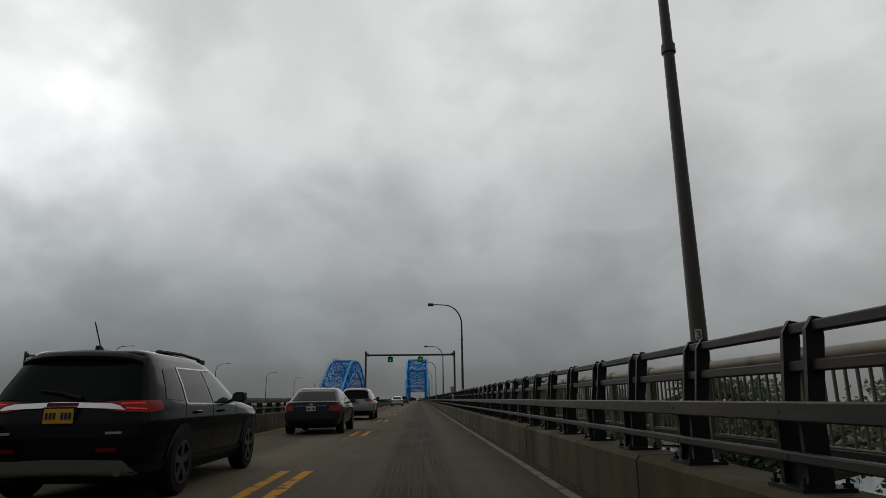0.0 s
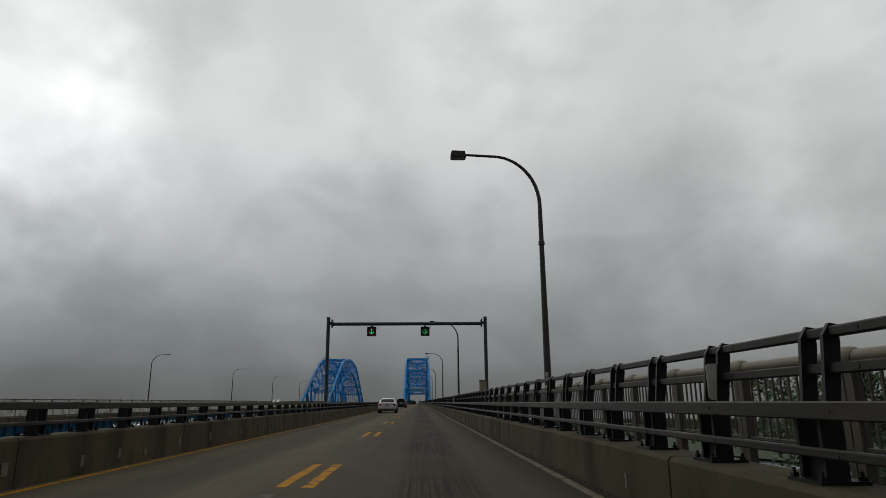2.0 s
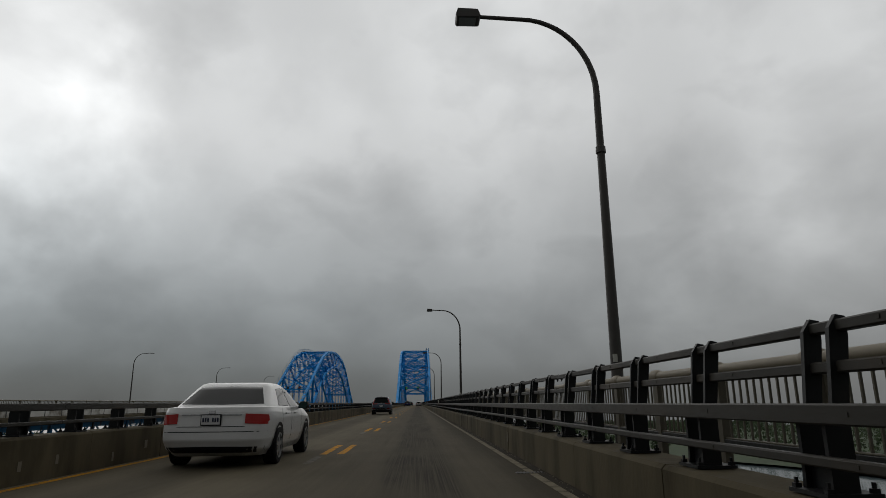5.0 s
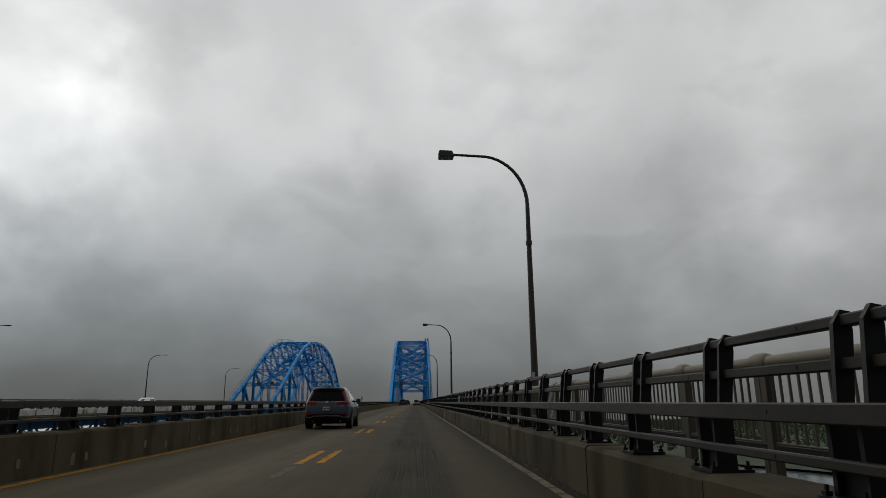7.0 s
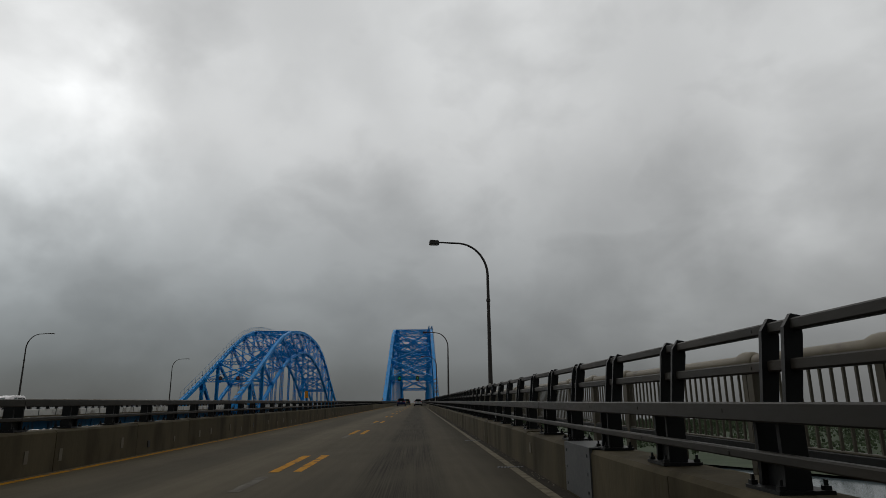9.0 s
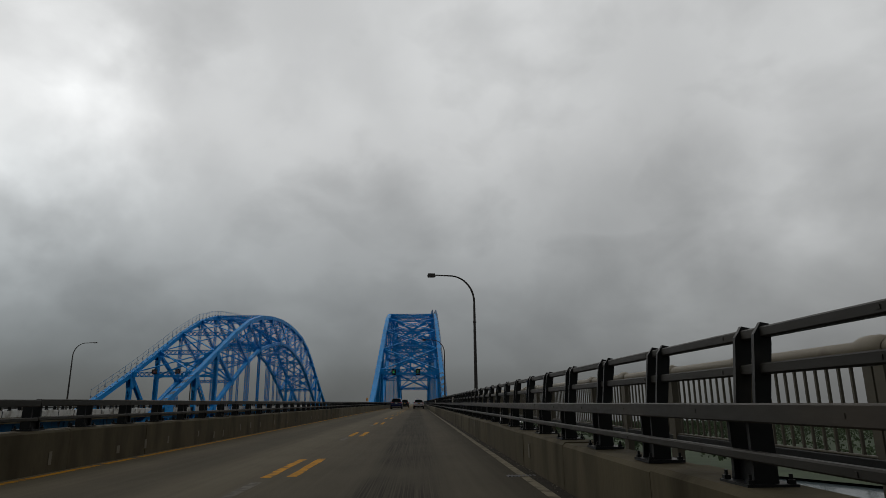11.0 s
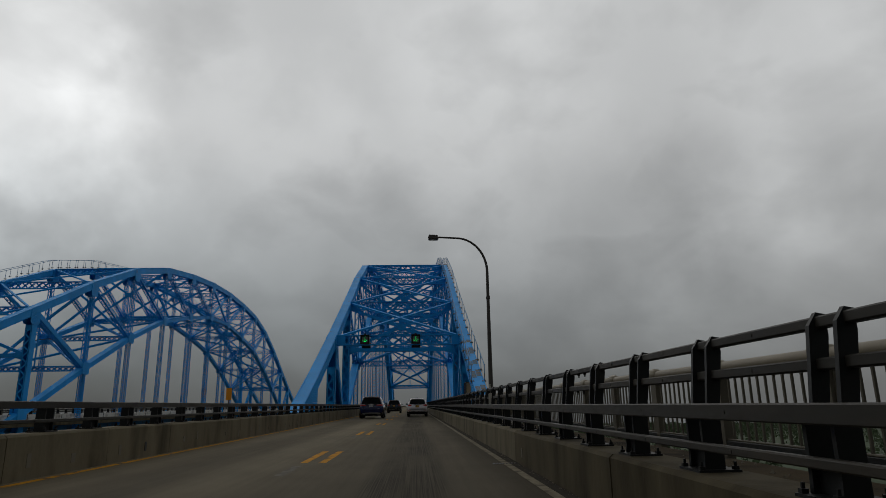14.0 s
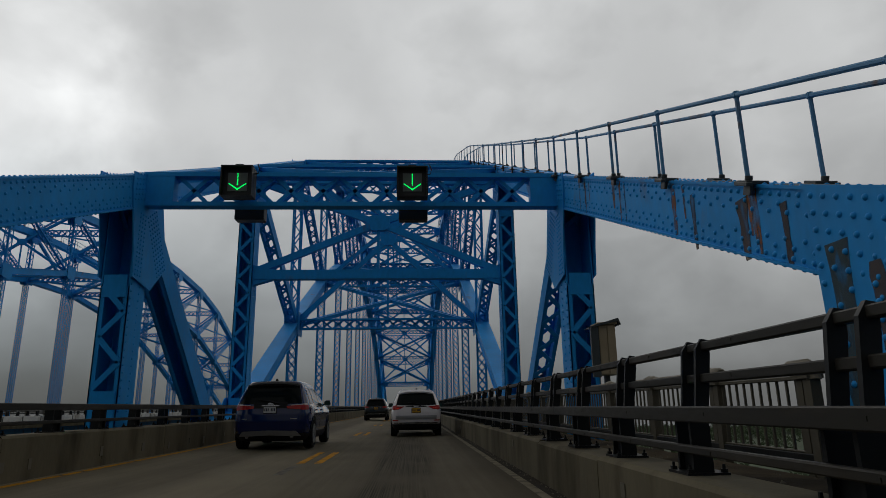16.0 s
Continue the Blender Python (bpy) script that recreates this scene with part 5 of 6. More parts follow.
# ---- trees that reach up beside the start of the bridge ----
def tree(x, y, height, spread, seed):
    r = random.Random(seed)
    base = ground_z(y) + 0.0
    t = thing("tree", "leafy green tree reaching up beside the bridge railing", "tree", "trees beside the bridge", at=(x, y, base))
    bm = bmesh.new()
    tube(bm, [(0, 0, 0), (0.2, 0.1, height * 0.3), (0.1, -0.2, height * 0.6), (0.0, 0.1, height * 0.92)], [0.4, 0.3, 0.2, 0.05], 8)
    tips = []
    for i in range(18):
        z0 = height - r.uniform(0.7, 5.0)
        a, l = r.uniform(0, math.tau), spread * r.uniform(0.5, 1.0)
        tip = (l * math.cos(a), l * math.sin(a), min(height, z0 + l * r.uniform(0.3, 0.8)))
        mid = (0.5 * tip[0], 0.5 * tip[1], z0 + 0.35 * (tip[2] - z0))
        tube(bm, [(0.1, 0, z0), mid, tip], [0.1, 0.06, 0.02], 5)
        tips += [mid, tip, ((mid[0] + tip[0]) / 2, (mid[1] + tip[1]) / 2, (mid[2] + tip[2]) / 2)]
    tips.append((0, 0.1, height * 0.95))
    part("trunk", bm, BARK, t)
    verts, faces = [], []
    for i in range(11000):
        c = r.choice(tips)
        p = [c[j] + r.gauss(0, 0.24) for j in range(3)]
        p[2] = min(p[2], height + r.uniform(-0.2, 0.1))
        u = Vector((r.uniform(-1, 1), r.uniform(-1, 1), r.uniform(-1, 1))).normalized()
        w = u.orthogonal().normalized()
        s = r.uniform(0.04, 0.075)
        n = len(verts)
        verts += [tuple(Vector(p) - u * s), tuple(Vector(p) + w * s * 0.62), tuple(Vector(p) + u * s), tuple(Vector(p) - w * s * 0.62)]
        faces.append((n, n + 1, n + 2, n + 3))
    me = bpy.data.meshes.new("crown")
    me.from_pydata(verts, [], faces)
    me.materials.append(LEAF)
    part("crown", me, LEAF, t)


# the strip of shore that they grow on
rnd_shore = random.Random(31)
edge = [(4.5 + rnd_shore.uniform(-1, 1), y) for y in range(-60, 66, 7)] + [(16 + rnd_shore.uniform(-3, 3), y) for y in range(65, -61, -7)]
bm = bmesh.new()
lo = [bm.verts.new((x, y, ground_z(y) - 0.5)) for x, y in edge]
hi = [bm.verts.new((x + (1.2 if i < len(edge) / 2 else -1.2), y, ground_z(y) + 0.3)) for i, (x, y) in enumerate(edge)]
bm.faces.new(hi)
for i in range(len(edge)):
    bm.faces.new((lo[i], lo[(i + 1) % len(edge)], hi[(i + 1) % len(edge)], hi[i]))
bmesh.ops.recalc_face_normals(bm, faces=bm.faces[:])
structure("ground", bm, WOODS, "dark green strip of shore under the trees", "shore")
for x, y, top, spread, seed in ((7.2, 11.5, 1.3, 2.2, 1), (7.0, 18.0, 1.75, 2.0, 2), (7.2, 25.5, 1.4, 2.2, 3), (7.0, 32.5, 1.9, 2.0, 4), (7.4, 40.0, 1.95, 2.2, 5), (8.6, 48.0, 1.5, 2.6, 6), (9.5, 3.0, 1.0, 3.2, 7)):
    tree(x, y, top - ground_z(y), spread, seed)

# ---- vehicles ----
def paint(name, base, coat=0.4, rough=0.16, metal=0.0, sheen=0.22):
    return material(name, base, rough, metal, spec=sheen, vary=0.05, scale=1.5, fine=60, bump=0, coat=coat, world_space=False)


TINTED = glass("tinted_car_glass", (0.006, 0.008, 0.008), 1.0, 0.05, 1.16)
CLEAR = glass("green_car_glass", (0.03, 0.055, 0.052), 1.0, 0.05, 1.2)
TYRE = material("tyre_rubber", (0.009, 0.009, 0.009), 0.85, spec=0.1, vary=0.2, scale=6, fine=60, bump=0.004, world_space=False)
RIM = material("alloy_rim", (0.32, 0.33, 0.34), 0.35, 0.8, vary=0.1, scale=8, fine=60, bump=0, world_space=False)
DARK_RIM = material("dark_alloy_rim", (0.05, 0.05, 0.052), 0.4, 0.6, vary=0.1, scale=8, fine=60, bump=0, world_space=False)
TRIM = material("black_plastic_trim", (0.011, 0.011, 0.012), 0.6, spec=0.12, vary=0.15, scale=6, fine=70, bump=0.001, world_space=False)
CHROME = material("satin_chrome", (0.27, 0.27, 0.27), 0.25, 0.9, vary=0.05, scale=8, fine=40, bump=0, world_space=False)
BRIGHT = material("polished_chrome", (0.58, 0.58, 0.58), 0.18, 1.0, vary=0.05, scale=8, fine=40, bump=0, world_space=False)
SILVER = material("silver_plastic", (0.25, 0.25, 0.25), 0.4, 0.4, vary=0.08, scale=8, fine=40, bump=0, world_space=False)
TAIL = glowing("red_tail_lamp", (0.19, 0.008, 0.006), 0.07)
TAIL_DARK = material("dark_red_tail_lamp", (0.13, 0.006, 0.006), 0.4, vary=0.1, scale=8, fine=40, bump=0, spec=0.1, world_space=False)
TAIL_LIT = glowing("lit_brake_lamp", (0.7, 0.04, 0.025), 0.28)
CLEAR_LENS = material("clear_lamp_lens", (0.35, 0.32, 0.31), 0.2, vary=0.1, scale=8, fine=40, bump=0, coat=0.5, world_space=False)
PLATE_GOLD = material("gold_number_plate", (0.55, 0.30, 0.02), 0.5, vary=0.05, scale=8, fine=60, bump=0, world_space=False)
PLATE_WHITE = material("white_number_plate", (0.5, 0.5, 0.5), 0.5, vary=0.05, scale=8, fine=60, bump=0, world_space=False)
PLATE_INK = material("plate_bars", (0.02, 0.025, 0.05), 0.5, vary=0.05, scale=8, fine=60, bump=0, world_space=False)


class Shell:
    """A car body as rounded outlines stacked from sill to roof: rows of (z, rear y, front y, half width)."""

    def __init__(self, rows, power=8.0):
        self.rows, self.power = rows, power

    def at(self, z):
        rows = self.rows
        z = min(max(z, rows[0][0]), rows[-1][0])
        for a, b in zip(rows, rows[1:]):
            if z <= b[0]:
                f = (z - a[0]) / (b[0] - a[0])
                return [p + (q - p) * f for p, q in zip(a[1:], b[1:])]
        return list(rows[-1][1:])

    def side(self, y, z, out=0.0):
        r, f, w = self.at(z)
        t = min(abs((y - (r + f) / 2) / ((f - r) / 2)), 0.9999)
        return w * (1 - t ** self.power) ** (1 / self.power) + out

    def rear(self, x, z, out=0.0):
        r, f, w = self.at(z)
        t = min(abs(x / w), 0.9999)
        return (r + f) / 2 - (f - r) / 2 * (1 - t ** self.power) ** (1 / self.power) - out

    def ring(self, z, out=0.0):
        r, f, w = self.at(z)
        w, l, c, e = w + out, (f - r) / 2 + out, (r + f) / 2, self.power
        quarter = [(t, (1 - t ** e) ** (1 / e)) for t in (0.0, 0.2, 0.4, 0.55, 0.7, 0.8, 0.88, 0.93, 0.96)]
        quarter += [((1 - t ** e) ** (1 / e), t) for t in (0.83, 0.75, 0.6, 0.45, 0.3, 0.15, 0.0)]
        half = [(x * w, -y * l) for x, y in quarter] + [(x * w, y * l) for x, y in quarter[-2::-1]]
        whole = half + [(-x, y) for x, y in half[-2:0:-1]]
        return [(x, c + y, z) for x, y in whole]

    def body(self, z0, z1, steps, out=0.0, n=72, cap=True):
        bm = bmesh.new()
        n = len(self.ring(z0))
        zs = sorted({z0 + (z1 - z0) * i / steps for i in range(steps + 1)} | {r[0] for r in self.rows if z0 < r[0] < z1})
        rings = [[bm.verts.new(p) for p in self.ring(z, out)] for z in zs]
        for a, b in zip(rings, rings[1:]):
            for k in range(n):
                bm.faces.new((a[k], a[(k + 1) % n], b[(k + 1) % n], b[k]))
        if cap:
            bm.faces.new(rings[-1])
            bm.faces.new(rings[0][::-1])
        return bm

    def panel(self, face, low, high, out=0.006, rows=5, sign=1):
        """A panel lying on the side or the rear, between two edges of (along, z) points; it has a thin rim."""
        bm = bmesh.new()
        m = len(low)
        grid = []
        for j in range(rows + 1):
            line = []
            for a, b in zip(low, high):
                f = j / rows
                u, z = a[0] + (b[0] - a[0]) * f, a[1] + (b[1] - a[1]) * f
                p = (sign * self.side(u, z, out), u, z) if face == "side" else (u, self.rear(u, z, out), z)
                line.append(bm.verts.new(p))
            grid.append(line)
        for j in range(rows):
            for i in range(m - 1):
                bm.faces.new((grid[j][i], grid[j][i + 1], grid[j + 1][i + 1], grid[j + 1][i]))
        rim = grid[0] + [g[-1] for g in grid[1:]] + grid[-1][-2::-1] + [g[0] for g in grid[-2:0:-1]]
        back = []
        for v in rim:
            c = v.co.copy()
            if face == "side":
                c.x -= sign * (out + 0.012)
            else:
                c.y += out + 0.012
            back.append(bm.verts.new(c))
        n = len(rim)
        for i in range(n):
            bm.faces.new((rim[i], rim[(i + 1) % n], back[(i + 1) % n], back[i]))
        return bm


def span(pts, n=9):
    """More points along a line of points."""
    out = []
    for a, b in zip(pts, pts[1:]):
        out += [(a[0] + (b[0] - a[0]) * i / n, a[1] + (b[1] - a[1]) * i / n) for i in range(n)]
    return out + [pts[-1]]


def wheel(car, x, y, r, wide, rim_mat, spokes=5):
    s = 1 if x > 0 else -1
    w = new("wheel")
    w.parent, w.location = car, (x, y, r)
    bm = bmesh.new()
    prof = [(0.62, -0.5), (0.93, -0.5), (1.0, -0.36), (1.0, 0.36), (0.93, 0.5), (0.62, 0.5)]
    n = 32
    rings = [[bm.verts.new((wide * b, r * a * math.cos(k * math.tau / n), r * a * math.sin(k * math.tau / n))) for k in range(n)] for a, b in prof]
    for p, q in zip(rings, rings[1:] + rings[:1]):
        for k in range(n):
            bm.faces.new((p[k], p[(k + 1) % n], q[(k + 1) % n], q[k]))
    part("tyre", bm, TYRE, w, smooth=False)
    bm = bmesh.new()
    for k in range(spokes):
        a = k * math.tau / spokes + 0.3
        for da in (-0.13, 0.13):
            beam(bm, (s * wide * 0.42, 0, 0), (s * wide * 0.44, r * 0.64 * math.cos(a + da), r * 0.64 * math.sin(a + da)), 0.028, 0.05)
    tube(bm, [(s * wide * 0.3, 0, 0), (s * wide * 0.47, 0, 0)], 0.06, 12)
    n = 28
    for k in range(n):
        a, b = k * math.tau / n, (k + 1) * math.tau / n
        beam(bm, (s * wide * 0.42, r * 0.63 * math.cos(a), r * 0.63 * math.sin(a)), (s * wide * 0.42, r * 0.63 * math.cos(b), r * 0.63 * math.sin(b)), 0.05, 0.028)
    part("rim", bm, rim_mat, w)
    bm = bmesh.new()
    tube(bm, [(s * wide * 0.05, 0, 0), (s * wide * 0.12, 0, 0)], r * 0.62, 24)
    part("brake_disc", bm, TRIM, w)


def build_car(name, label, x, y, spec):
    car = thing(name, label, "car", "cars on the bridge", at=(x, y, 0.0))
    sh, body = Shell(spec["rows"], spec.get("power", 8.0)), spec["paint"]
    z_top = spec["rows"][-1][0]
    part("body", sh.body(spec["rows"][0][0], z_top, 26), body, car, smooth=True)
    if spec.get("cladding"):
        part("cladding", sh.body(spec["rows"][0][0] + 0.01, spec["cladding"], 5, 0.008, cap=False), TRIM, car, "black plastic lower cladding", smooth=True)
    r, ya, yb = spec["wheel_r"], spec["axles"][0], spec["axles"][1]
    wide = 0.235
    for s in (-1, 1):
        for yy in (ya, yb):
            # arch liner on the body side
            bm = bmesh.new()
            R, n = r + spec.get("arch", 0.075), 20
            z_min = spec["rows"][0][0] + 0.02
            outer, inner = [], []
            for k in range(n + 1):
                a = math.pi * (-0.08 + 1.16 * k / n)
                oy, oz = yy + R * math.cos(a), max(r + R * math.sin(a), z_min)
                outer.append(bm.verts.new((s * sh.side(oy, oz, 0.011), oy, oz)))
                inner.append(bm.verts.new((s * (sh.side(yy, r + 0.1, 0.0) - 0.01), yy + 0.3 * (oy - yy), max(r + 0.3 * R * math.sin(a), z_min))))
            for k in range(n):
                bm.faces.new((outer[k], outer[k + 1], inner[k + 1], inner[k]))
            part("wheel_arch", bm, TRIM, car)
            wheel(car, s * (spec["width"] - wide / 2 + 0.012), yy, r, wide, spec["rim"], spec.get("spokes", 5))
        for nm, low, high, mt in spec["side_glass"]:
            part(nm, sh.panel("side", span(low), span(high), 0.006, sign=s), mt, car, smooth=True)
        for low, high in spec.get("side_trim", ()):
            part("window_trim", sh.panel("side", span(low), span(high), 0.009, 2, s), CHROME, car, "bright window trim")
        for yy, z0, z1 in spec["door_gaps"]:
            part("door_gap", sh.panel("side", [(yy, z0), (yy + 0.008, z0)], [(yy + 0.03, z1), (yy + 0.038, z1)], 0.003, 8, s), TRIM, car)
        for yy, zz in spec["handles"]:
            bm = bmesh.new()
            block(bm, (s * sh.side(yy, zz, 0.018), yy, zz), (0.03, 0.2, 0.035))
            part("door_handle", bm, body, car, bevel=0.008)
        # door mirror
        my, mz = spec["mirror"]
        mx = sh.side(my, mz)
        bm = bmesh.new()
        out = [(mx + 0.05, mz - 0.05), (mx + 0.2, mz - 0.075), (mx + 0.245, mz - 0.02), (mx + 0.235, mz + 0.075), (mx + 0.12, mz + 0.085), (mx + 0.06, mz + 0.05)]
        prism(bm, [(s * a, b) for a, b in out], "y", my - 0.06, my + 0.09)
        box(bm, (min(s * (mx - 0.06), s * (mx + 0.08)), my, mz - 0.06), (max(s * (mx - 0.06), s * (mx + 0.08)), my + 0.06, mz - 0.02))
        mirror = part("mirror", bm, spec.get("mirror_paint", TRIM), car, bevel=0.01)
        bm = bmesh.new()
        prism(bm, [(s * (mx + (a - mx) * 0.92 + 0.008), mz + (b - mz) * 0.8) for a, b in out], "y", my - 0.064, my - 0.058)
        part("mirror_glass", bm, CLEAR, mirror)
        for nm, low, high, mt in spec["tail"]:
            lo, hi = [(s * a, b) for a, b in span(low)], [(s * a, b) for a, b in span(high)]
            part(nm, sh.panel("rear", lo, hi, 0.012, 4), mt, car, smooth=True)
        for nm, low, high, mt in spec.get("tail_side", ()):
            part(nm, sh.panel("side", span(low), span(high), 0.012, 4, s), mt, car, smooth=True)
        if spec.get("roof_rail"):
            y0, y1, rx, rz = spec["roof_rail"]
            bm = bmesh.new()
            tube(bm, [(s * rx, y0, rz), (s * (rx + 0.01), y0 + 0.12, rz + 0.06), (s * (rx + 0.01), (y0 + y1) / 2, rz + 0.075), (s * (rx - 0.01), y1 - 0.15, rz + 0.05), (s * (rx - 0.03), y1, rz - 0.02)], 0.022, 8)
            for f in (0.04, 0.95):
                block(bm, (s * rx, y0 + (y1 - y0) * f, rz + 0.015), (0.045, 0.24, 0.07))
            part("roof_rail", bm, spec.get("rail_paint", TRIM), car, bevel=0.01)
        for ex, ez, er in spec.get("exhausts", ()):
            bm = bmesh.new()
            tube(bm, [(s * ex, sh.rear(ex, ez) - 0.02, ez), (s * ex, sh.rear(ex, ez) + 0.2, ez)], er, 14)
            part("exhaust", bm, CHROME, car)
    for nm, low, high, mt, out in spec["rear_panels"]:
        part(nm, sh.panel("rear", span(low), span(high), out, 6), mt, car, smooth=True)
    if spec.get("windscreen"):
        # front glass, on the mirrored rear function
        zb, zt = spec["windscreen"]
        bm = bmesh.new()
        grid = []
        for j in range(7):
            z = zb + (zt - zb) * j / 6
            rr, ff, w = sh.at(z)
            line = []
            for i in range(13):
                xx = (i / 6 - 1) * w * 0.86
                t = abs(xx / w) ** 4
                line.append(bm.verts.new((xx, (rr + ff) / 2 + (ff - rr) / 2 * (1 - t) ** 0.25 + 0.006, z)))
            grid.append(line)
        for j in range(6):
            for i in range(12):
                bm.faces.new((grid[j][i], grid[j][i + 1], grid[j + 1][i + 1], grid[j + 1][i]))
        part("windscreen", bm, CLEAR, car, smooth=True)
    # number plate with bars in place of its characters
    pz, mt = spec["plate"]
    py = sh.rear(0, pz) - 0.03
    bm = bmesh.new()
    block(bm, (0, py + 0.008, pz), (0.34, 0.03, 0.185))
    frame_ob = part("plate_frame", bm, TRIM, car, bevel=0.006)
    bm = bmesh.new()
    block(bm, (0, py - 0.012, pz), (0.305, 0.012, 0.15))
    part("number_plate", bm, mt, frame_ob)
    for i in range(7):
        if i != 3:
            bm = bmesh.new()
            block(bm, (-0.12 + 0.04 * i, py - 0.021, pz), (0.026, 0.006, 0.07))
            part("plate_bar", bm, PLATE_INK, frame_ob)
    if spec.get("spoiler"):
        sz, sw = spec["spoiler"]
        ry, drop = sh.rear(0, sz), spec.get("spoiler_drop", 0.03)
        bm = bmesh.new()
        rings = []
        for i in range(13):
            u = i / 6 - 1
            lift, back = -0.035 * u * u - 0.03 * u ** 6, 0.10 * u ** 4
            rings.append([bm.verts.new((u * sw, ry + dy + back, sz + dz + lift)) for dy, dz in ((-0.10, -drop), (-0.12, 0.015), (-0.08, 0.055), (0.16, 0.10), (0.55, z_top - sz + 0.012), (0.50, 0.0), (0.10, -drop))])
        for p, q in zip(rings, rings[1:]):
            for k in range(7):
                bm.faces.new((p[k], p[(k + 1) % 7], q[(k + 1) % 7], q[k]))
        bm.faces.new(rings[0])
        bm.faces.new(rings[-1][::-1])
        part("spoiler", bm, spec.get("spoiler_paint", body), car, smooth=True)
    if spec.get("wiper"):
        wz = spec["wiper"]
        bm = bmesh.new()
        pts = [(-0.30, wz + 0.09), (-0.05, wz + 0.06), (0.18, wz)]
        tube(bm, [(a, sh.rear(a, b) - 0.03, b) for a, b in pts], [0.012, 0.02, 0.03], 6)
        part("rear_wiper", bm, TRIM, car)
    if spec.get("antenna"):
        ay, az = spec["antenna"]
        bm = bmesh.new()
        prism(bm, [(ay - 0.05, az - 0.02), (ay + 0.16, az - 0.02), (ay + 0.12, az + 0.01), (ay + 0.0, az + 0.065), (ay - 0.03, az + 0.06)], "x", -0.012, 0.032)
        if spec.get("whip"):
            tube(bm, [(0.02, ay + 0.03, az + 0.03), (-0.02, ay - 0.09, az + 0.05 + spec["whip"])], 0.007, 6)
        part("antenna", bm, TRIM, car)
    return car


def bar(z0, z1, hw, dz=0.0):
    """Low and high edges of a rear panel that is level, with ends lifted by dz."""
    return [(-hw, z0 + dz), (0, z0), (hw, z0 + dz)], [(-hw, z1 + dz), (0, z1), (hw, z1 + dz)]


def suv(L, W, H, p, **kw):
    k = H / 1.70
    rows = [(0.22, 0.30, L - 0.3, W - 0.14), (0.34, 0.10, L - 0.1, W - 0.05), (0.50, 0.02, L - 0.02, W - 0.01), (0.70 * k, 0.0, L, W), (0.88 * k, 0.02, L - 0.05, W),
            (0.98 * k, 0.05, L - 0.28, W - 0.012), (1.04 * k, 0.07, L - 0.8, W - 0.02), (1.09 * k, 0.09, L - 1.25, W - 0.035), (1.30 * k, 0.20, L - 1.72, W - 0.11), (1.50 * k, 0.32, L - 2.15, W - 0.20),
            (1.60 * k, 0.39, L - 2.42, W - 0.255), (1.655 * k, 0.43, L - 2.7, W - 0.30), (1.688 * k, 0.48, L - 3.0, W - 0.37), (H, 0.92, L - 3.3, W - 0.62)]
    b, t = 1.10 * k, 1.50 * k
    spec = dict(rows=rows, paint=p, width=W, wheel_r=0.37, axles=(0.98, L - 0.98), rim=RIM, cladding=0.42,
                side_glass=[("quarter_window", [(0.52, b + 0.02), (1.0, b)], [(0.66, t - 0.03), (1.0, t)], TINTED), ("rear_door_window", [(1.10, b), (2.02, b - 0.01)], [(1.10, t), (1.92, t + 0.01)], TINTED),
                            ("front_door_window", [(2.10, b - 0.01), (3.05, b - 0.03)], [(2.0, t + 0.01), (2.42, t - 0.01)], CLEAR)],
                side_trim=[([(0.5, b - 0.035), (3.1, b - 0.06)], [(0.5, b - 0.015), (3.1, b - 0.04)]), ([(0.62, t + 0.005), (2.42, t + 0.025)], [(0.62, t + 0.02), (2.42, t + 0.04)])],
                door_gaps=[(1.04, 0.5, b - 0.05), (2.05, 0.4, b - 0.05), (3.15, 0.4, b - 0.08)], handles=[(1.45, b - 0.14), (2.4, b - 0.14)], mirror=(2.95, b + 0.04),
                windscreen=(b + 0.05, t), exhausts=[(0.55, 0.34, 0.045)], spoiler=(1.60 * k, W - 0.30), wiper=b + 0.03, antenna=(0.66, H - 0.005), roof_rail=(0.9, L - 2.2, W - 0.42, H - 0.05))
    spec["rear_panels"] = [("rear_window", [(-W + 0.19, b + 0.03), (0, b + 0.01), (W - 0.19, b + 0.03)], [(-W + 0.30, t + 0.05), (0, t + 0.06), (W - 0.30, t + 0.05)], TINTED, 0.006)]
    spec.update(kw)
    return spec


BLACK_PAINT = paint("black_car_paint", (0.004, 0.005, 0.007), 0.05, 0.10, sheen=0.10)
spec = suv(4.92, 0.96, 1.66, BLACK_PAINT, rim=DARK_RIM, spoiler_drop=0.02, side_trim=[([(1.12, 1.03), (3.1, 1.01)], [(1.12, 1.05), (3.1, 1.03)]), ([(1.12, 1.462), (2.42, 1.48)], [(1.12, 1.48), (2.42, 1.498)]), ([(1.085, 1.03), (1.12, 1.03)], [(1.085, 1.48), (1.12, 1.48)])], plate=(0.93, PLATE_GOLD), whip=0.28, spoiler_paint=TRIM, exhausts=[(0.62, 0.36, 0.055)],
           tail=[("tail_light", [(0.42, 1.0), (0.60, 0.97), (0.885, 0.955)], [(0.34, 1.065), (0.60, 1.08), (0.88, 1.085)], TAIL), ("light_strip", [(0.66, 1.0), (0.87, 0.988)], [(0.66, 1.012), (0.87, 1.0)], TAIL_LIT), ("light_strip", [(0.60, 1.05), (0.87, 1.05)], [(0.60, 1.06), (0.87, 1.062)], TAIL_LIT),
                 ("reflector", [(0.42, 0.56), (0.62, 0.56)], [(0.42, 0.60), (0.62, 0.60)], TAIL_DARK)],
           tail_side=[("tail_light", [(0.18, 0.955), (0.42, 0.975)], [(0.18, 1.085), (0.40, 1.08)], TAIL)])
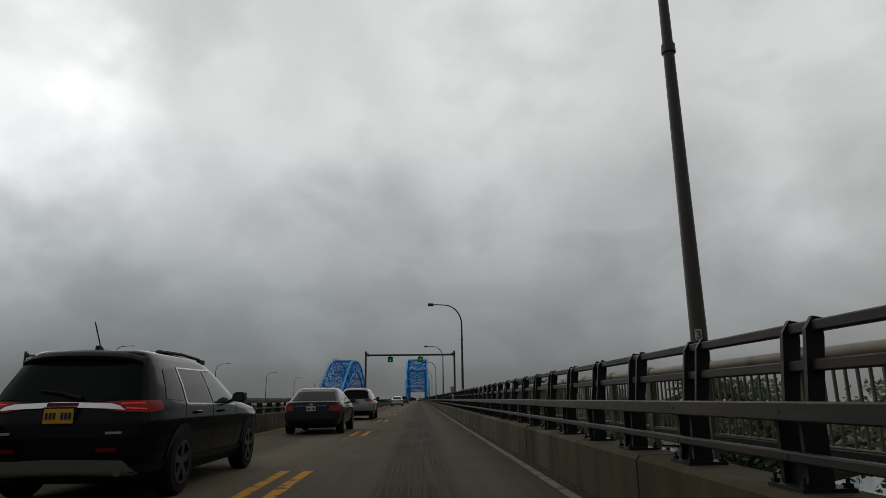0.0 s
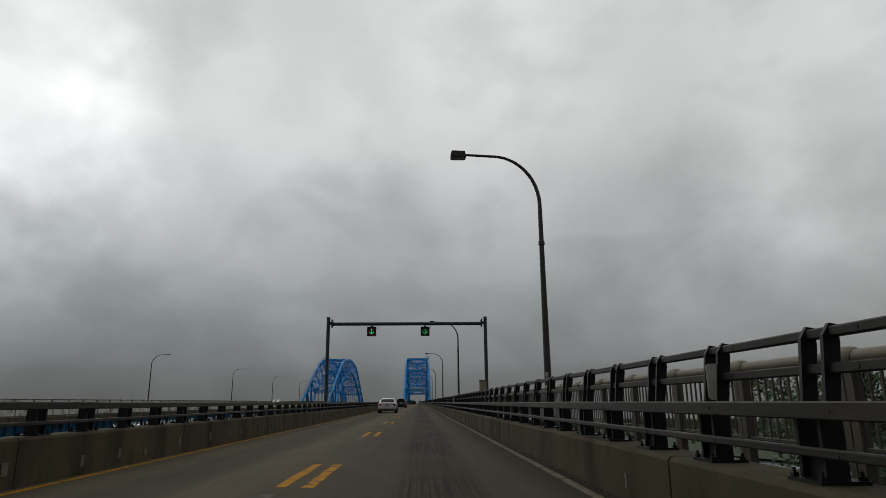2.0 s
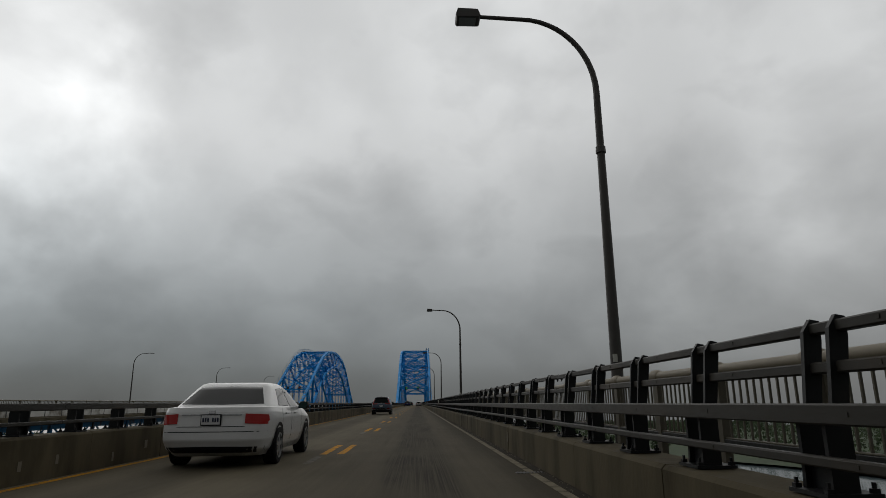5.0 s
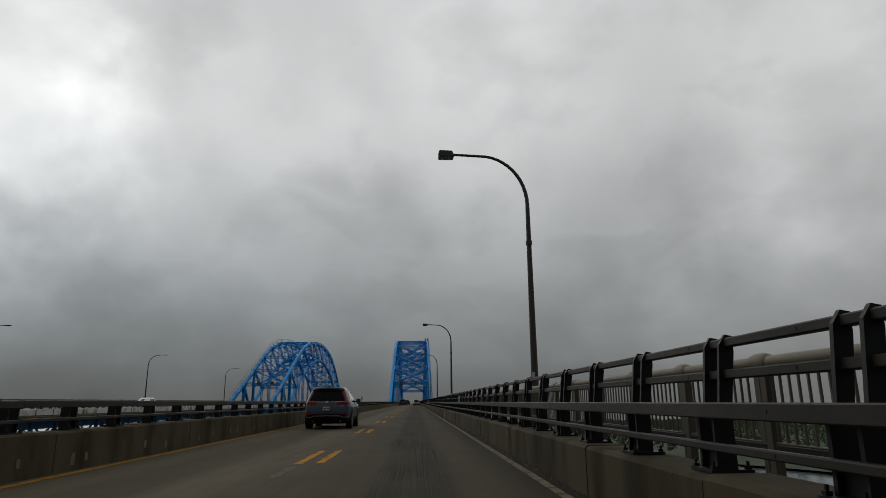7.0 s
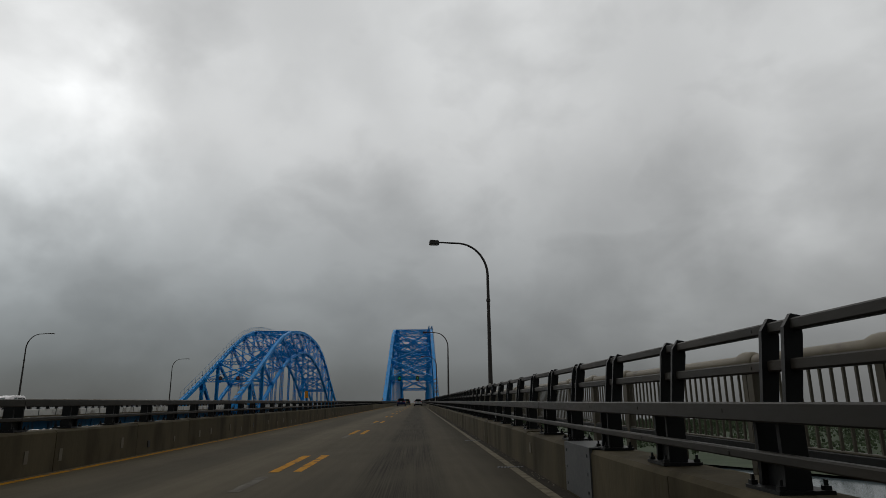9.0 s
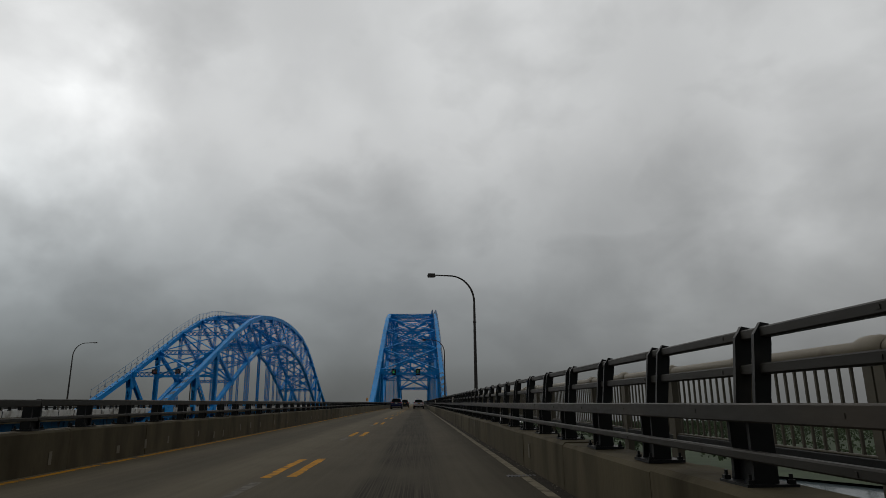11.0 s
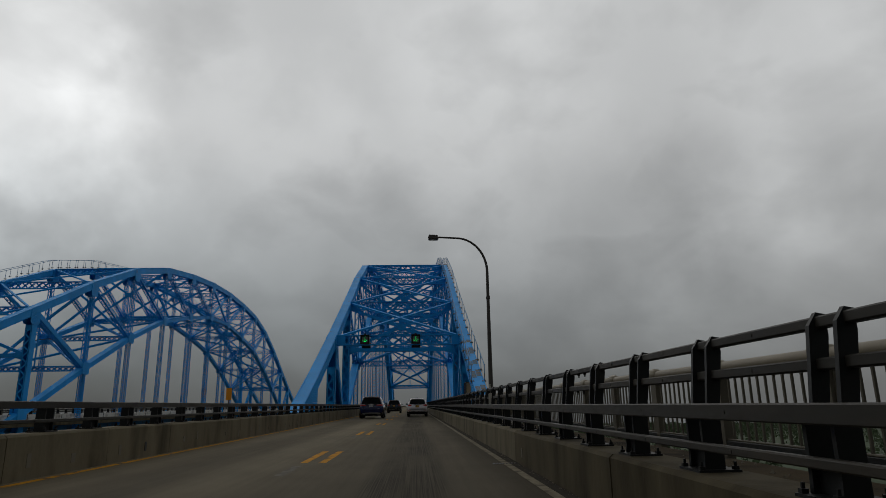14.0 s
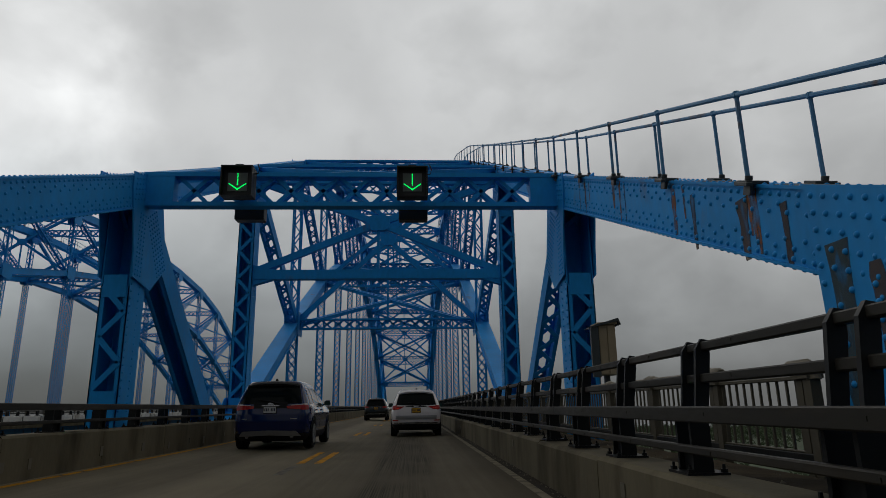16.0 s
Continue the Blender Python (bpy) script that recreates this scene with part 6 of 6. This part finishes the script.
spec["rear_panels"] += [("chrome_bar", *[[(-0.66, 0.985), (-0.5, 1.0), (0, 1.02), (0.5, 1.0), (0.66, 0.985)], [(-0.60, 1.03), (-0.5, 1.055), (0, 1.075), (0.5, 1.055), (0.60, 1.03)]], BRIGHT, 0.022),
                        ("badge", *bar(1.03, 1.065, 0.16), TAIL_DARK, 0.03), ("skid_plate", [(-0.8, 0.30), (0, 0.32), (0.8, 0.30)], [(-0.68, 0.47), (0, 0.49), (0.68, 0.47)], SILVER, 0.02),
                        ("script_bar", [(-0.72, 0.74), (-0.48, 0.74)], [(-0.72, 0.765), (-0.48, 0.765)], SILVER, 0.012), ("script_bar", [(0.5, 0.74), (0.66, 0.74)], [(0.5, 0.765), (0.66, 0.765)], SILVER, 0.012)]
build_car("suv", "glossy black SUV with chrome tail bar and roof rails", -3.73, 6.95, spec)

GREY_PAINT = paint("slate_blue_car_paint", (0.050, 0.070, 0.100), 0.22, 0.30, 0.0, sheen=0.14)
spec = suv(4.62, 0.928, 1.68, GREY_PAINT, plate=(0.82, PLATE_WHITE), roof_rail=None, exhausts=[(0.55, 0.33, 0.04)], mirror_paint=TRIM, cladding=0.46,
           spoiler_paint=TRIM, spoiler_drop=0.06, side_trim=[([(0.72, 1.025), (3.1, 1.02)], [(0.72, 1.045), (3.1, 1.04)]), ([(0.80, 1.49), (2.42, 1.51)], [(0.80, 1.505), (2.42, 1.525)]), ([(0.66, 1.06), (0.70, 1.03)], [(0.74, 1.47), (0.78, 1.50)])],
           side_glass=[("quarter_window", [(0.74, 1.08), (1.12, 1.07)], [(0.84, 1.44), (1.12, 1.47)], TINTED), ("rear_door_window", [(1.20, 1.07), (2.02, 1.06)], [(1.18, 1.48), (1.92, 1.49)], TINTED), ("front_door_window", [(2.10, 1.06), (3.05, 1.04)], [(2.0, 1.49), (2.42, 1.47)], CLEAR)],
           tail=[("tail_light", [(0.40, 0.985), (0.62, 0.965), (0.86, 0.975)], [(0.44, 1.05), (0.64, 1.075), (0.85, 1.10)], TAIL_DARK), ("tail_light", [(0.745, 1.10), (0.835, 1.10)], [(0.575, 1.50), (0.645, 1.50)], TAIL),
                 ("light_strip", [(0.50, 0.995), (0.84, 0.99)], [(0.50, 1.012), (0.84, 1.01)], TAIL), ("reflector", [(0.58, 0.585), (0.84, 0.585)], [(0.58, 0.635), (0.84, 0.635)], TAIL)],
           tail_side=[("tail_light", [(0.05, 0.99), (0.40, 1.03)], [(0.08, 1.10), (0.38, 1.075)], TAIL)])
spec["rear_panels"] = [("rear_window", [(-0.72, 1.115), (0, 1.10), (0.72, 1.115)], [(-0.55, 1.50), (0, 1.52), (0.55, 1.50)], TINTED, 0.006),
                       ("lower_bumper", [(-0.84, 0.34), (0, 0.34), (0.84, 0.34)], [(-0.90, 0.60), (0, 0.62), (0.90, 0.60)], TRIM, 0.008), ("plate_recess", [(-0.32, 0.74), (0, 0.74), (0.32, 0.74)], [(-0.52, 0.925), (0, 0.935), (0.52, 0.925)], GREY_PAINT, 0.004),
                       ("tailgate_gap", [(0.70, 0.62), (0.708, 0.62)], [(0.79, 0.96), (0.798, 0.96)], TRIM, 0.005), ("tailgate_gap", [(-0.708, 0.62), (-0.70, 0.62)], [(-0.798, 0.96), (-0.79, 0.96)], TRIM, 0.005),
                       ("chrome_bar", [(-0.74, 1.085), (-0.4, 1.065), (0, 1.06), (0.4, 1.065), (0.74, 1.085)], [(-0.74, 1.10), (-0.4, 1.09), (0, 1.088), (0.4, 1.09), (0.74, 1.10)], CHROME, 0.02), ("badge", *bar(1.03, 1.11, 0.05), CHROME, 0.03),
                       ("bumper_trim", [(-0.92, 0.455), (-0.62, 0.465), (-0.52, 0.515), (0, 0.525), (0.52, 0.515), (0.62, 0.465), (0.92, 0.455)], [(-0.92, 0.49), (-0.62, 0.50), (-0.52, 0.545), (0, 0.55), (0.52, 0.545), (0.62, 0.50), (0.92, 0.49)], SILVER, 0.025),
                       ("script_bar", [(-0.68, 0.905), (-0.52, 0.905)], [(-0.68, 0.925), (-0.52, 0.925)], STEEL, 0.012), ("script_bar", [(0.54, 0.905), (0.68, 0.905)], [(0.54, 0.925), (0.68, 0.925)], CHROME, 0.012), ("plate_frame", [(-0.19, 0.735), (0.19, 0.735)], [(-0.19, 0.91), (0.19, 0.91)], TRIM, 0.008)]
build_car("suv", "slate blue-grey SUV with dark red upright tail lamps", -3.5, 151.4, spec)

NAVY_PAINT = paint("deep_blue_car_paint", (0.003, 0.010, 0.058), 0.5, 0.12)
spec = suv(4.80, 0.964, 1.72, NAVY_PAINT, plate=(0.99, PLATE_WHITE), roof_rail=None, spokes=6, spoiler_paint=TRIM, mirror_paint=NAVY_PAINT,
           tail=[("tail_light", [(0.42, 1.02), (0.64, 1.0), (0.94, 0.98)], [(0.40, 1.075), (0.64, 1.10), (0.93, 1.11)], TAIL), ("reverse_light", [(0.5, 1.09), (0.93, 1.11)], [(0.5, 1.105), (0.92, 1.14)], CLEAR_LENS)],
           tail_side=[("tail_light", [(0.11, 0.98), (0.34, 1.0)], [(0.14, 1.12), (0.34, 1.09)], TAIL)])
spec["rear_panels"] += [("script_bar", *bar(1.08, 1.105, 0.22), CHROME, 0.015), ("badge", *bar(1.115, 1.16, 0.07), CHROME, 0.02), ("skid_plate", [(-0.78, 0.34), (0, 0.37), (0.78, 0.34)], [(-0.66, 0.47), (0, 0.49), (0.66, 0.47)], SILVER, 0.02),
                        ("dark_band", *bar(1.03, 1.17, 0.42), TRIM, 0.008), ("script_bar", [(-0.68, 0.76), (-0.54, 0.76)], [(-0.68, 0.78), (-0.54, 0.78)], SILVER, 0.012), ("script_bar", [(0.52, 0.76), (0.68, 0.76)], [(0.52, 0.78), (0.68, 0.78)], SILVER, 0.012)]
build_car("suv", "deep blue SUV with pale-lensed tail lamps", -3.38, 302.0, spec).location.z = 0.03

WHITE_PAINT = paint("white_car_paint", (0.55, 0.52, 0.52), 0.5, 0.4, 0.0)
spec = suv(4.65, 0.921, 1.66, WHITE_PAINT, plate=(0.92, PLATE_GOLD), cladding=0.44, mirror_paint=TRIM, rail_paint=SILVER, exhausts=(), spoiler_paint=WHITE_PAINT,
           tail=[("tail_light", [(0.46, 1.03), (0.62, 0.95), (0.90, 0.94)], [(0.44, 1.06), (0.62, 1.065), (0.89, 1.095)], TAIL), ("light_strip", [(0.62, 0.99), (0.88, 0.985)], [(0.62, 1.005), (0.88, 1.0)], TAIL_LIT),
                 ("reflector", [(0.64, 0.55), (0.86, 0.55)], [(0.64, 0.585), (0.86, 0.585)], TAIL)],
           tail_side=[("tail_light", [(0.12, 0.93), (0.34, 0.98)], [(0.14, 1.10), (0.36, 1.08)], TAIL)])
spec["rear_panels"] += [("dark_band", *bar(1.035, 1.075, 0.38), TRIM, 0.01), ("badge", *bar(1.035, 1.075, 0.085), CHROME, 0.025), ("bumper_trim", *bar(0.60, 0.74, 0.74), SILVER, 0.01), ("bumper_lower", *bar(0.46, 0.50, 0.8), CHROME, 0.014)]
build_car("suv", "white SUV with bright red tail lamps", 0.33, 309.0, spec)

SILVER_PAINT = paint("pale_silver_car_paint", (0.25, 0.25, 0.255), 0.5, 0.35, 0.3)
spec = suv(4.80, 0.918, 1.66, SILVER_PAINT, plate=(0.92, PLATE_GOLD), cladding=0.48, exhausts=(), rail_paint=TRIM,
           tail=[("tail_light", [(0.5, 0.98), (0.9, 0.95)], [(0.5, 1.08), (0.89, 1.10)], TAIL)], tail_side=[("tail_light", [(0.12, 0.95), (0.34, 0.98)], [(0.14, 1.10), (0.34, 1.08)], TAIL)])
spec["rear_panels"] += [("badge", *bar(1.02, 1.06, 0.06), CHROME, 0.02)]
build_car("suv", "silver estate SUV with dark roof rails", -3.36, 34.4, spec)

SEDAN_PAINT = paint("charcoal_car_paint", (0.014, 0.016, 0.018), 0.1, 0.22, sheen=0.10)
rows = [(0.20, 0.30, 4.6, 0.78), (0.32, 0.08, 4.85, 0.87), (0.48, 0.0, 4.93, 0.915), (0.66, 0.02, 4.92, 0.923), (0.80, 0.05, 4.7, 0.92), (0.92, 0.07, 4.2, 0.905), (1.0, 0.12, 3.75, 0.88), (1.012, 0.50, 3.62, 0.86), (1.06, 0.58, 3.5, 0.835), (1.20, 0.84, 3.15, 0.765),
        (1.34, 1.10, 2.78, 0.69), (1.42, 1.26, 2.52, 0.63), (1.452, 1.42, 2.45, 0.56), (1.47, 2.0, 2.3, 0.4)]
spec = dict(rows=rows, paint=SEDAN_PAINT, width=0.923, wheel_r=0.33, axles=(1.08, 3.88), rim=RIM, cladding=0.0,
            side_glass=[("rear_door_window", [(1.25, 1.03), (2.15, 1.02)], [(1.6, 1.33), (2.1, 1.37)], TINTED), ("front_door_window", [(2.24, 1.02), (3.2, 1.0)], [(2.18, 1.37), (2.66, 1.34)], TINTED)],
            door_gaps=[(1.35, 0.4, 0.98), (2.2, 0.3, 0.98), (3.25, 0.3, 0.95)], handles=[(1.7, 0.88), (2.6, 0.88)], mirror=(3.05, 1.02), plate=(0.80, PLATE_WHITE), windscreen=(1.05, 1.33),
            tail=[("tail_light", [(0.56, 0.74), (0.88, 0.72)], [(0.56, 0.90), (0.87, 0.88)], TAIL)], tail_side=[("tail_light", [(0.12, 0.72), (0.40, 0.78)], [(0.14, 0.88), (0.36, 0.88)], TAIL)],
            rear_panels=[("rear_window", [(-0.72, 1.06), (0, 1.05), (0.72, 1.06)], [(-0.56, 1.36), (0, 1.38), (0.56, 1.36)], TINTED, 0.006), ("badge", *bar(0.90, 0.95, 0.05), CHROME, 0.02), ("bumper_gap", *bar(0.60, 0.612, 0.88), TRIM, 0.003), ("lower_bumper", [(-0.80, 0.26), (0, 0.26), (0.80, 0.26)], [(-0.84, 0.36), (0, 0.37), (0.84, 0.36)], TRIM, 0.006), ("boot_gap", *bar(0.685, 0.695, 0.56), TRIM, 0.003), ("boot_trim", *bar(0.875, 0.89, 0.50), CHROME, 0.012)])
sedan_spec = spec
build_car("sedan", "charcoal grey saloon car with red tail lamps", -3.36, 20.5, spec)

OLIVE_PAINT = paint("near_black_car_paint", (0.012, 0.015, 0.014))
spec = suv(4.70, 0.93, 1.70, OLIVE_PAINT, rim=DARK_RIM, plate=(0.95, PLATE_GOLD), exhausts=(), rail_paint=SILVER, spoiler_paint=TRIM,
           tail=[("tail_light", [(0.55, 1.0), (0.9, 0.97)], [(0.55, 1.09), (0.88, 1.12)], TAIL)], tail_side=[("tail_light", [(0.12, 0.97), (0.34, 1.0)], [(0.14, 1.12), (0.34, 1.09)], TAIL)])
spec["rear_panels"] += [("chrome_bar", *bar(1.03, 1.055, 0.42), CHROME, 0.02), ("bumper_trim", *bar(0.50, 0.54, 0.7), SILVER, 0.012)]
build_car("suv", "near-black SUV with silver roof rails", -2.7, 337.0, spec).location.z = 0.02

PALE_PAINT = paint("white_saloon_paint", (0.48, 0.48, 0.47), 0.4, 0.3)
pale = dict(sedan_spec)
pale.update(paint=PALE_PAINT)
build_car("sedan", "white saloon car with red tail lamps", -3.45, 100.0, pale)

spec = suv(5.2, 0.98, 1.98, WHITE_PAINT, plate=(0.80, PLATE_WHITE), exhausts=(), roof_rail=None, tail=[("tail_light", [(0.78, 0.9), (0.92, 0.9)], [(0.78, 1.25), (0.90, 1.25)], TAIL)])
van = build_car("van", "white passenger van on the twin bridge", 0, 0, spec)
van.location, van.rotation_euler = (MIRROR - 1.0, 232.5, LIFT), (0, 0, math.pi)
